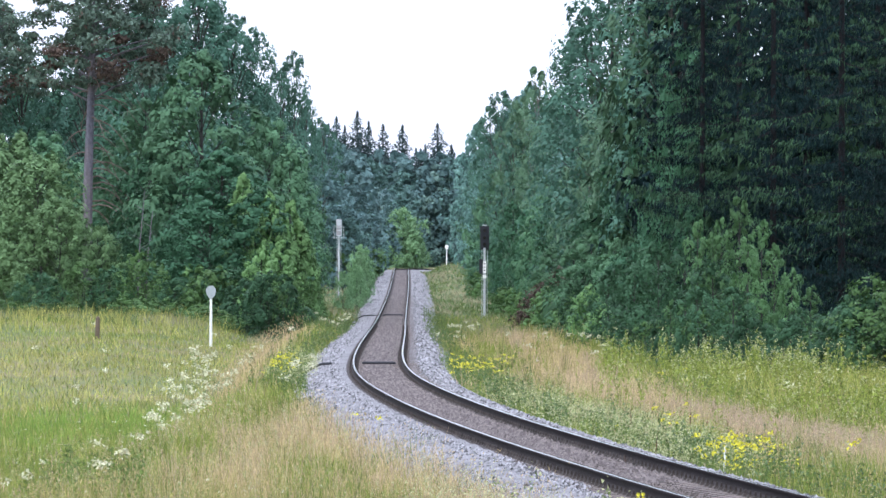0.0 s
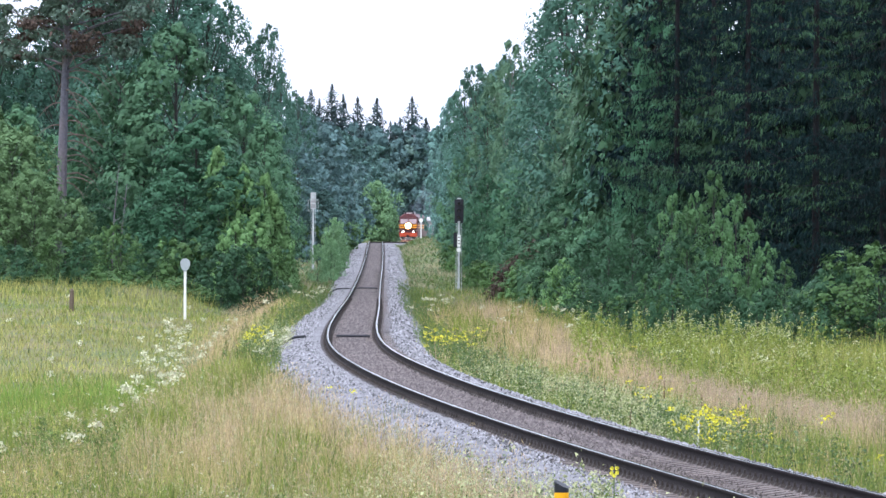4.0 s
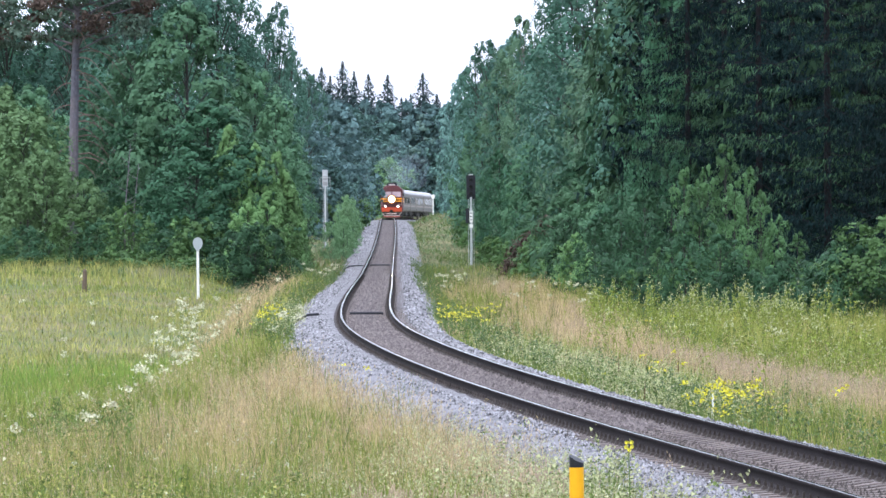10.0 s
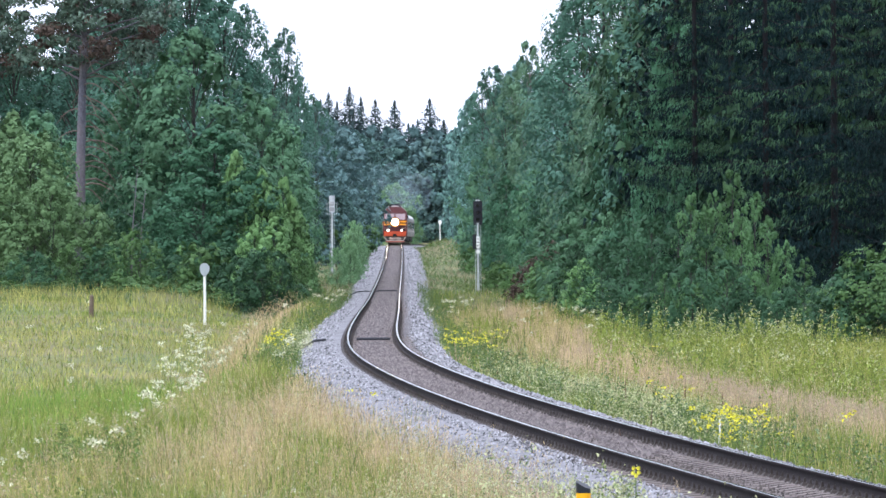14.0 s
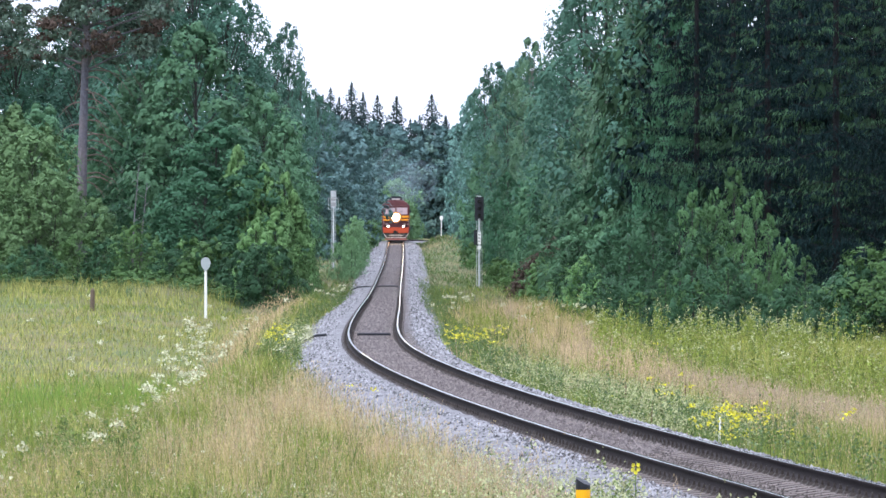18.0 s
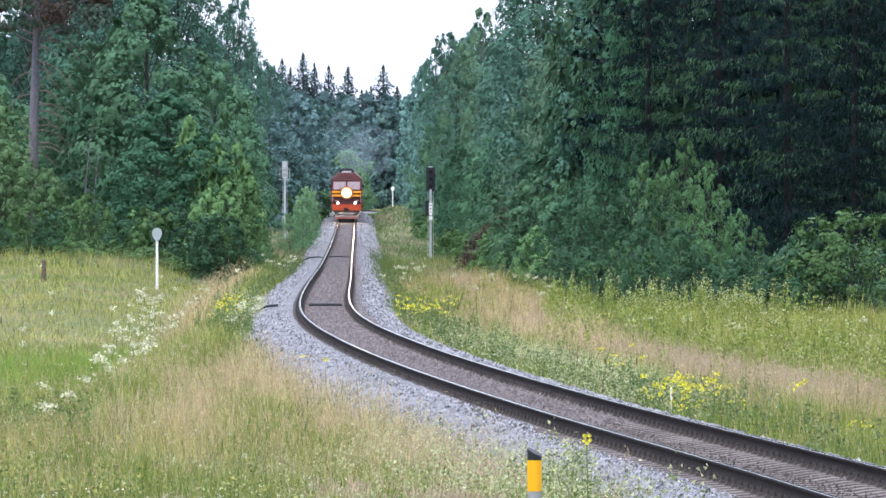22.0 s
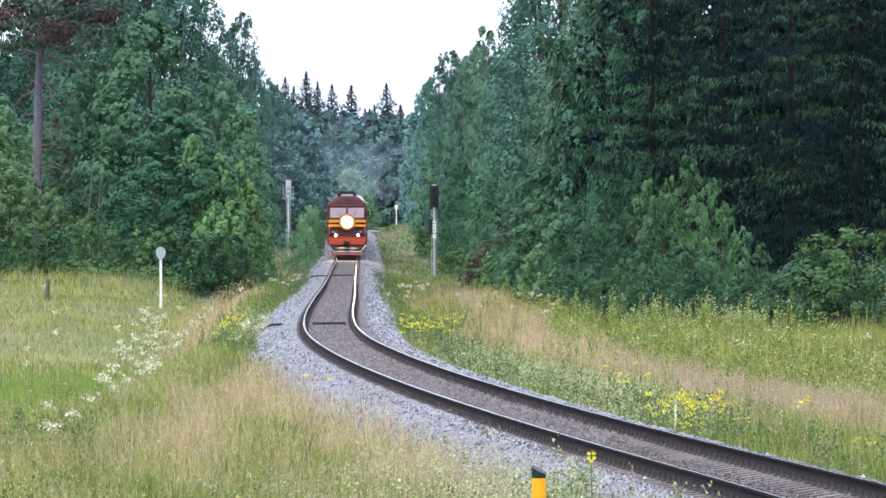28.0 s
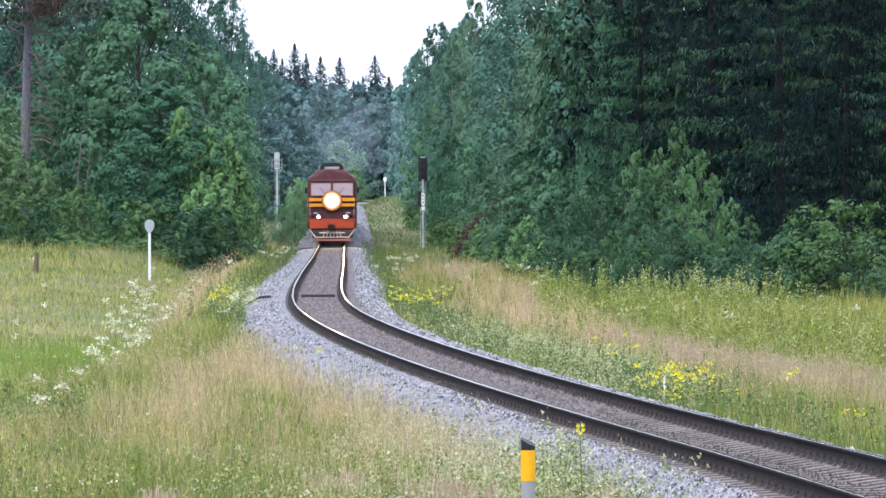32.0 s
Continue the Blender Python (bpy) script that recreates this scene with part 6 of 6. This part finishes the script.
    for sx in (-0.18, 0.18):
        tube(bm, (sx, 0.16, 0), (sx, 0.16, h - 1.5), 0.018, 0.018, 6)
    for k in range(int((h - 1.7) / 0.33)):
        tube(bm, (-0.18, 0.16, 0.3 + 0.33 * k), (0.18, 0.16, 0.3 + 0.33 * k), 0.012, 0.012, 5)
    part("ladder", bm, "galvanised", thing)
    return thing


M["grey_plate"] = material("grey_plate", (0.34, 0.39, 0.41), 0.5, vary=0.15)
plate_post(-12.8, 300, 2.85, 0.62)
plate_post(-4.95, 815, 2.7, 0.62, "white_paint", "white")
signal(-0.08, 430, 6.2, "black three-lamp railway signal on a grey mast with a white board")
signal(-12.6, 552, 6.75, "railway signal seen from behind, pale grey with a ladder", True)


def cable_marker(x, y):
    thing = anchor("cable_marker_post", on_ground(x, y), "round grey marker post with a yellow band and slanted black cap", "marker post")
    h = 1.40
    for name, z0, z1, mat in (("post", -0.3, h - 0.455, "grey_paint"), ("yellow_band", h - 0.455, h - 0.165, "yellow_paint")):
        bm = bmesh.new()
        tube(bm, (0, 0, z0), (0, 0, z1), 0.066 if name == "post" else 0.068, None, 20)
        part(name, bm, mat, thing)
    bm = bmesh.new()
    n = 20
    ring = [(0.068 * math.cos(6.283 * k / n), 0.068 * math.sin(6.283 * k / n)) for k in range(n)]
    loft(bm, [[(px, py, h - 0.165) for px, py in ring], [(px, py, h - 0.085 - 0.5 * px + 0.25 * py) for px, py in ring]])
    part("cap", bm, "black_paint", thing, "glossy black slanted cap")


cable_marker(0.96, 60.3)


def track_cable(y, left, right, name, label):
    """A black cable across the track, lying over the ballast and between the sleepers."""
    thing = anchor(name, Matrix(), label, "cable")
    cc, aa, rr = frames([y])
    pts = []
    for o in np.linspace(left, right, 16):
        p = cc[0] + rr[0] * o
        hgt = np.interp(abs(o), [0, 0.5, 0.7, 0.95, 1.3, 1.85, 2.15, 2.75], [-0.13, -0.13, -0.19, -0.19, -0.14, -0.18, -0.33, -0.60])
        pts.append((p[0], p[1] + 0.03 * math.sin(o * 4), p[2] + float(hgt)))
    bm = bmesh.new()
    limb(bm, pts, 0.045, 0.045, 7)
    part("hose", bm, "black_paint", thing)


track_cable(206.5, -2.75, -1.5, "track_cable", "black cable running up the ballast shoulder")
track_cable(206.2, -0.52, 0.55, "track_cable", "black cable between the rails")
track_cable(396.0, -2.3, -1.0, "track_cable", "black cable over the ballast")
track_cable(397.0, -0.65, 0.6, "track_cable", "black cable between the rails")


def stake(x, y, h, r, mat, label):
    thing = anchor("stake", on_ground(x, y), label, "stake")
    bm = bmesh.new()
    tube(bm, (0, 0, -0.2), (0.03, 0, h), r, r * 0.85, 8)
    part("pole", bm, mat, thing)
    bm = bmesh.new()
    tube(bm, (0.03, 0, h), (0.032, 0, h + r * 0.8), r * 0.9, r * 0.3, 8)
    part("tip", bm, mat, thing)


stake(1.8, 230, 0.3, 0.085, "white_paint", "short white stake in the grass")
stake(3.95, 107, 0.75, 0.02, "white_paint", "thin white stake among yellow flowers")
stake(-18.1, 300, 0.95, 0.12, "timber", "short weathered timber stump in the meadow")

bm = bmesh.new()
box(bm, -0.35, 0.35, -0.3, 0.3, -0.2, 0.32, 0.05)
slab = anchor("concrete_block", on_ground(3.35, 106), "pale concrete block lying in the grass", "concrete block")
part("block", bm, "white_paint", slab)

for sx, sy, sh in ((-19.7, 364, 7.0), (-19.3, 365, 5.9)):
    bare = anchor("bare_stem", on_ground(sx, sy), "slim grey dead stem standing among the bushes", "dead tree")
    bm = bmesh.new()
    limb(bm, [(0, 0, -0.2), (0.1, 0, sh * 0.5), (0.4, 0.1, sh)], 0.05, 0.015, 6)
    part("stem", bm, "bark_pine", bare)
    for k in range(7):
        z = sh * (0.45 + 0.08 * k)
        bm = bmesh.new()
        limb(bm, [(0.1 + 0.04 * k, 0, z), (0.1 + 0.04 * k + 0.5 * math.sin(k * 2.2), -0.2, z + 0.3)], 0.02, 0.007, 3)
        part("twig", bm, "bark_pine", bare)

# a dead spruce top leaning out of the bushes
fallen = anchor("fallen_branch", on_ground(3.2, 372), "reddish dead branch leaning in the bushes", "branch")
bm = bmesh.new()
limb(bm, [(-1.3, 0, 0.9), (-0.2, -0.2, 2.0), (0.9, 0, 3.4), (1.3, 0, 4.2)], 0.09, 0.03, 6)
dead_p = []
for k in range(46):
    u = k / 46
    p = Vector((-1.3 + 2.4 * u, -0.12, 0.9 + 2.8 * u))
    tip = p + Vector((0.9 * rng.normal() * (0.4 + 0.6 * u), -0.5 - 0.3 * rng.random(), -0.35 - 0.9 * rng.random()))
    limb(bm, [p, (p + tip) / 2 + Vector((0, -0.1, 0.15)), tip], 0.025, 0.008, 4)
    dead_p.append(np.array(p) + (np.array(tip) - np.array(p)) * rng.random((26, 1)) + 0.07 * rng.normal(size=(26, 3)))
part("branch", bm, "wood_dead", fallen)
v = leaves(np.concatenate(dead_p), 0.11, 0.2, None, 2.2, 3)
sheet("dead_needles", v, np.arange(len(v)).reshape(-1, 3), "needle_dead", fallen, "brown withered needles")


# ---- the train ----
def wheelset(thing, y, r):
    bm = bmesh.new()
    for sx in (-0.795, 0.795):
        tube(bm, (sx - 0.065, y, r), (sx + 0.065, y, r), r, r, 20)
        tube(bm, (sx * 0.92 - 0.015, y, r), (sx * 0.92 + 0.015, y, r), r + 0.03, r + 0.03, 20)
    tube(bm, (-1.05, y, r), (1.05, y, r), 0.09, 0.09, 10)
    return part("wheelset", bm, "steel", thing)


def bogie(thing, y, axles, r, half):
    bm = bmesh.new()
    n = (axles - 1) / 2
    for sx in (-1.12, 1.12):
        box(bm, sx - 0.09, sx + 0.09, y - half * n - 0.8, y + half * n + 0.8, 0.72, 0.98, 0.03)
        for k in range(axles):
            yy = y + (k - n) * half
            box(bm, sx - 0.12, sx + 0.12, yy - 0.2, yy + 0.2, 0.4, 0.8, 0.03)
            tube(bm, (sx, yy - 0.35, 0.5), (sx, yy - 0.35, 0.9), 0.09, 0.09, 8)
            tube(bm, (sx, yy + 0.35, 0.5), (sx, yy + 0.35, 0.9), 0.09, 0.09, 8)
    b = part("bogie", bm, "under", thing)
    for k in range(axles):
        wheelset(b, y + (k - n) * half, r)


def face_panel(thing, name, mat, x0, x1, z0, z1, depth=0.03, label="", bevel=0.01, slant=None):
    """A panel proud of the cab's front, which leans back above 2.95 m."""
    def front(z):
        return 0.0 + max(0.0, z - 2.95) * 0.42
    bm = bmesh.new()
    ring0 = [(x0, front(z0) - depth, z0), (x1, front(z0) - depth, z0), (x1, front(z1) - depth, z1), (x0, front(z1) - depth, z1)]
    ring1 = [(px, front(pz) + 0.06, pz) for px, _, pz in ring0]
    loft(bm, [ring0, ring1])
    if bevel:
        bmesh.ops.bevel(bm, geom=bm.edges[:], offset=bevel, segments=1, affect="EDGES")
    return part(name, bm, mat, thing, label)


def locomotive():
    thing = anchor("diesel_locomotive", Matrix(), "maroon diesel locomotive with orange stripes and lit headlamp", "locomotive")
    L = 21.4
    half = [(1.50, 1.02), (1.54, 1.2), (1.54, 3.98), (1.50, 4.14), (1.22, 4.36), (0.94, 4.60), (0.84, 4.65), (0.3, 4.68)]
    ring = half + [(-px, pz) for px, pz in half[::-1]]

    def section(y, k, lean):
        return [(px * k, y + max(0.0, pz - 2.95) * lean, pz if pz < 4.0 else 4.0 + (pz - 4.0) * (0.75 + 0.25 * k)) for px, pz in ring]

    bm = bmesh.new()
    loft(bm, [section(0.0, 0.93, 0.42), section(0.12, 0.985, 0.42), section(0.45, 1.0, 0.4), section(2.2, 1.0, 0.05), section(L - 2.2, 1, 0.0), section(L - 0.1, 0.99, 0), section(L, 0.93, 0)])
    part("body", bm, "maroon", thing)
    bm = bmesh.new()
    box(bm, -1.42, 1.42, 0.3, L - 0.3, 0.86, 1.03, 0.02)
    part("underframe", bm, "under", thing)
    # front
    beam = face_panel(thing, "front_skirt", "orange_red", -1.40, 1.40, 0.98, 1.42, 0.05, "orange-red buffer beam panel", 0.03)
    face_panel(thing, "front_apron", "orange_red", -1.43, 1.43, 1.42, 1.60, 0.035, "orange-red lower front panel")
    for z0, z1 in ((2.36, 2.56), (2.70, 2.92)):
        face_panel(thing, "stripe", "stripe", -1.435, 1.435, z0, z1, 0.022, "orange-yellow stripe", 0.0)
        for sx in (-1, 1):
            bm = bmesh.new()
            box(bm, min(sx * 1.52, sx * 1.556), max(sx * 1.52, sx * 1.556), 0.5, L - 0.5, z0, z1)
            part("stripe", bm, "stripe", thing, "orange-yellow stripe along the side")
    for sx in (-1, 1):
        w = face_panel(thing, "windscreen", "glass", min(sx * 0.07, sx * 1.30), max(sx * 0.07, sx * 1.30), 3.06, 3.82, 0.018, "tilted windscreen pane reflecting the sky", 0.01)
        for x0, x1, z0, z1 in ((0.02, 0.07, 3.0, 3.88), (1.30, 1.36, 3.0, 3.88), (0.07, 1.30, 3.0, 3.06), (0.07, 1.30, 3.82, 3.88)):
            face_panel(w, "frame", "maroon", min(sx * x0, sx * x1), max(sx * x0, sx * x1), z0, z1, 0.03, bevel=0)
        bm = bmesh.new()
        tube(bm, (sx * 0.35, -0.03 + 0.05, 3.0), (sx * 0.75, 0.20, 3.55), 0.012, 0.012, 5)
        part("wiper", bm, "black_paint", w)
    face_panel(thing, "brow", "maroon", -1.25, 1.25, 3.93, 4.03, 0.06, bevel=0.02)
    bm = bmesh.new()
    tube(bm, (0, 0.02, 2.74), (0, -0.10, 2.74), 0.645, 0.64, 40)
    ho = part("headlamp_housing", bm, "maroon", thing)
    bm = bmesh.new()
    tube(bm, (0, -0.112, 2.74), (0, -0.13, 2.74), 0.35, 0.34, 32)
    part("headlamp_lens", bm, "lamp_big", ho, "brilliant warm headlamp")
    # a wider disc that glows to stand for glare round the lens
    bm = bmesh.new()
    tube(bm, (0, -0.101, 2.74), (0, -0.111, 2.74), 0.64, 0.63, 40)
    part("reflector", bm, "lamp_halo", ho, "amber disc of painted lamp glare")
    for sx in (-0.845, 0.845):
        bm = bmesh.new()
        tube(bm, (sx, 0.02, 1.72), (sx, -0.07, 1.72), 0.20, 0.18, 18)
        mk = part("marker_lamp", bm, "maroon", thing)
        bm = bmesh.new()
        tube(bm, (sx, -0.071, 1.72), (sx, -0.09, 1.72), 0.10, 0.085, 18)
        part("lens", bm, "lamp_small", mk, "bright white buffer lamp")
        bm = bmesh.new()
        tube(bm, (sx * 1.42, 0.02, 1.76), (sx * 1.42, -0.05, 1.76), 0.10, 0.09, 14)
        part("side_lamp", bm, "dark_lens", thing)
        bm = bmesh.new()
        box(bm, sx * 1.2 - 0.13, sx * 1.2 + 0.13, -0.034, 0.0, 1.93, 2.0)
        part("number_bar", bm, "pale_steel", thing, "pale number bar")
        bm = bmesh.new()
        for k in range(3):
            box(bm, sx * 1.62 - 0.02, sx * 1.62 + 0.02, -0.075, -0.04, 1.9 + 0.28 * k, 1.93 + 0.28 * k)
        tube(bm, (sx * 1.62, -0.08, 1.85), (sx * 1.62, -0.08, 2.6), 0.015, 0.015, 6)
        part("handrail", bm, "pale_steel", thing)
    bm = bmesh.new()
    box(bm, -0.2, 0.2, -0.45, 0.1, 0.92, 1.22, 0.05)
    box(bm, -0.28, 0.12, -0.62, -0.42, 0.88, 1.26, 0.06)
    part("coupler", bm, "under", thing)
    # guard in front of the wheels
    bm = bmesh.new()
    loft(bm, [[(-1.36, -0.12, 0.92), (1.36, -0.12, 0.92), (1.18, -0.3, 0.42), (-1.18, -0.3, 0.42)], [(-1.36, -0.06, 0.92), (1.36, -0.06, 0.92), (1.18, -0.24, 0.42), (-1.18, -0.24, 0.42)]])
    guard = part("track_guard", bm, "under", thing, "dark track guard with pale bars")
    for pa, pb in (((-1.4, -0.16, 0.95), (-1.05, -0.34, 0.45)), ((1.4, -0.16, 0.95), (1.05, -0.34, 0.45)), ((-1.05, -0.34, 0.45), (1.05, -0.34, 0.45)), ((-0.8, -0.28, 0.72), (0.8, -0.28, 0.72))):
        bm = bmesh.new()
        tube(bm, pa, pb, 0.032, 0.032, 8)
        part("bar", bm, "pale_steel", guard)
    for k in range(6):
        bm = bmesh.new()
        tube(bm, (-0.55 + 0.22 * k, -0.34, 0.47), (-0.45 + 0.18 * k, -0.24, 0.86), 0.022, 0.022, 6)
        part("bar", bm, "pale_steel", guard)
    bm = bmesh.new()
    box(bm, -1.2, 1.2, -0.36, -0.26, 0.2, 0.36, 0.02)
    part("guard_beam", bm, "faded_red", thing, "faded red lower guard beam")
    # roof
    bm = bmesh.new()
    arch = [(-0.74, 4.5), (0.74, 4.5), (0.72, 4.86), (0.62, 5.0), (0.42, 5.06), (-0.42, 5.06), (-0.62, 5.0), (-0.72, 4.86)]
    loft(bm, [[(px, y, pz) for px, pz in arch] for y in (2.2, 6.4)])
    hatch = part("roof_hatch", bm, "black_paint", thing, "dark rounded roof housing")
    # a pale strip added for the whitish reflection on the housing's front
    bm = bmesh.new()
    box(bm, -0.46, 0.46, 2.15, 2.205, 4.70, 4.86, 0.02)
    part("front_grille", bm, "pale_steel", hatch, "pale strip standing for a reflection on the roof housing")
    for sx in (-0.82, 0.82):
        bm = bmesh.new()
        for y in (2.0, 4.2, 6.4):
            tube(bm, (sx, y, 4.6), (sx, y, 4.86), 0.016, 0.016, 6)
        tube(bm, (sx, 2.0, 4.86), (sx, 6.4, 4.86), 0.018, 0.018, 6)
        part("roof_rail", bm, "pale_steel", thing)
    for y in (3.2, 4.4, 5.6):
        bm = bmesh.new()
        box(bm, -0.5, 0.5, y - 0.25, y + 0.25, 5.03, 5.10, 0.02)
        part("roof_vent", bm, "black_paint", thing)
    bm = bmesh.new()
    tube(bm, (0, 11, 4.4), (0, 11, 4.85), 0.35, 0.32, 16)
    part("exhaust", bm, "under", thing)
    bm = bmesh.new()
    for y in (14.5, 16.5):
        tube(bm, (0, y, 4.45), (0, y, 4.68), 0.8, 0.78, 22)
    part("roof_fan", bm, "black_paint", thing)
    for sx in (-1, 1):
        bm = bmesh.new()
        box(bm, min(sx * 1.53, sx * 1.56), max(sx * 1.53, sx * 1.56), 0.95, 1.75, 3.1, 3.75, 0.01)
        part("side_window", bm, "glass", thing)
        bm = bmesh.new()
        box(bm, min(sx * 1.53, sx * 1.56), max(sx * 1.53, sx * 1.56), 2.1, 2.75, 1.2, 3.4, 0.01)
        part("cab_door", bm, "maroon", thing)
        for k in range(5):
            bm = bmesh.new()
            box(bm, min(sx * 1.53, sx * 1.57), max(sx * 1.53, sx * 1.57), 5 + 2.6 * k, 6.8 + 2.6 * k, 3.15, 3.75, 0.01)
            part("louvre", bm, "under", thing)
        bm = bmesh.new()
        tube(bm, (sx * 1.62, 0.5, 3.4), (sx * 1.62, 0.7, 3.4), 0.02, 0.02, 6)
        box(bm, sx * 1.62 - 0.08, sx * 1.62 + 0.08, 0.45, 0.5, 3.2, 3.55, 0.01)
        part("mirror", bm, "black_paint", thing)
    bm = bmesh.new()
    box(bm, -1.3, 1.3, 9.0, 12.6, 0.3, 0.88, 0.08)
    part("fuel_tank", bm, "under", thing)
    bogie(thing, 4.4, 3, 0.61, 1.9)
    bogie(thing, 17.2, 3, 0.61, 1.9)
    return thing


M["faded_red"] = material("faded_red", (0.34, 0.13, 0.11), 0.6, vary=0.25)


def coach():
    thing = anchor("passenger_coach", Matrix(), "grey passenger coach with a pale roof and a window band", "coach", "coaches of the train")
    L = 24.0
    half = [(1.42, 1.05), (1.50, 1.2), (1.50, 3.45), (1.42, 3.70)]
    ring = half + [(-px, pz) for px, pz in half[::-1]]
    bm = bmesh.new()
    loft(bm, [[(px * k, y, pz) for px, pz in ring] for y, k in ((0, 0.95), (0.15, 1), (L - 0.15, 1), (L, 0.95))])
    part("body", bm, "coach_side", thing)
    half = [(1.44, 3.68), (1.30, 3.95), (1.0, 4.18), (0.5, 4.32), (0.0, 4.36)]
    ring = half + [(-px, pz) for px, pz in half[::-1][1:]]
    bm = bmesh.new()
    loft(bm, [[(px * k, y, pz) for px, pz in ring] for y, k in ((0.02, 0.95), (0.2, 1), (L - 0.2, 1), (L - 0.02, 0.95))])
    part("roof", bm, "coach_roof", thing, "pale grey rounded roof")
    for sx in (-1, 1):
        bm = bmesh.new()
        box(bm, min(sx * 1.49, sx * 1.512), max(sx * 1.49, sx * 1.512), 0.3, L - 0.3, 1.75, 2.0)
        part("band", bm, "coach_band", thing)
        for k in range(10):
            bm = bmesh.new()
            box(bm, min(sx * 1.49, sx * 1.515), max(sx * 1.49, sx * 1.515), 2.2 + 2.0 * k, 3.4 + 2.0 * k, 2.25, 3.15, 0.008)
            part("window", bm, "dark_lens", thing)
        for y in (0.6, L - 1.4):
            bm = bmesh.new()
            box(bm, min(sx * 1.49, sx * 1.52), max(sx * 1.49, sx * 1.52), y, y + 0.8, 1.2, 3.25, 0.01)
            part("door", bm, "coach_band", thing)
    bm = bmesh.new()
    box(bm, -0.6, 0.6, -0.35, 0.0, 1.2, 3.5, 0.05)
    part("gangway", bm, "under", thing)
    bm = bmesh.new()
    box(bm, -1.2, 1.2, 7, 17, 0.45, 1.1, 0.05)
    part("underframe_boxes", bm, "under", thing)
    bogie(thing, 3.6, 2, 0.475, 2.4)
    bogie(thing, L - 3.6, 2, 0.475, 2.4)
    return thing


loco = locomotive()
first = coach()
coaches = [first] + [copy_thing(first, Matrix()) for _ in range(4)]

M["smoke"] = bpy.data.materials.new("exhaust_smoke")
M["smoke"].use_nodes = True
sn, sl = M["smoke"].node_tree.nodes, M["smoke"].node_tree.links
haze, clear_air, veil = sn.new("ShaderNodeBsdfDiffuse"), sn.new("ShaderNodeBsdfTransparent"), sn.new("ShaderNodeMixShader")
haze.inputs["Color"].default_value = (0.34, 0.42, 0.50, 1)
veil.inputs[0].default_value = 0.04
sl.new(clear_air.outputs[0], veil.inputs[1])
sl.new(haze.outputs[0], veil.inputs[2])
sl.new(veil.outputs[0], sn["Material Output"].inputs["Surface"])
smoke = anchor("exhaust_smoke", Matrix(), "thin bluish diesel smoke trailing over the train", "smoke")
for k, (px, py, pz, pr) in enumerate(((0.3, 13, 5.5, 0.8), (1.0, 26, 6.6, 1.5), (2.6, 44, 7.0, 2.3), (0.2, 60, 7.9, 2.5))):
    bm = bmesh.new()
    bmesh.ops.create_icosphere(bm, subdivisions=4, radius=pr)
    for vert in bm.verts:
        vert.co *= 1 + 0.6 * noise.noise(vert.co * (1.3 / pr) + Vector((k * 7.0, 0, 0))) + 0.3 * noise.noise(vert.co * (3.5 / pr))
        vert.co += Vector((px, py, pz))
    for fc in bm.faces:
        fc.smooth = True
    puff = part("puff", bm, "smoke", smoke)
    puff.visible_shadow = False

SPEED, FRONT = 22.8, 585.0  # metres a second; the front's distance along the line at 24 s


def on_track(y, n, b0, b1):
    """The pose of a vehicle whose front stands at y, by its two bogies."""
    p = [Vector((float(track_x(y + b)), y + b, float(track_z(y + b)))) for b in (b0, b1)]
    d = p[1] - p[0]
    rz, rx = -math.degrees(math.atan2(d.x, d.y)), math.degrees(math.atan2(d.z, d.y))
    o = p[0] - d.normalized() * b0
    return pose(o.x, o.y, o.z, rx, 0, rz)


def motions():
    times = [0.5 * k for k in range(65)]
    walk(loco, [(t, on_track(FRONT + SPEED * (24 - t), 0, 4.4, 17.2)) for t in times])
    walk(smoke, [(t, on_track(FRONT + SPEED * (24 - t), 0, 4.4, 17.2)) for t in times])
    for i, car in enumerate(coaches):
        walk(car, [(t, on_track(FRONT + 22.2 + 24.6 * i + SPEED * (24 - t), 0, 3.6, 20.4)) for t in times])


motions()
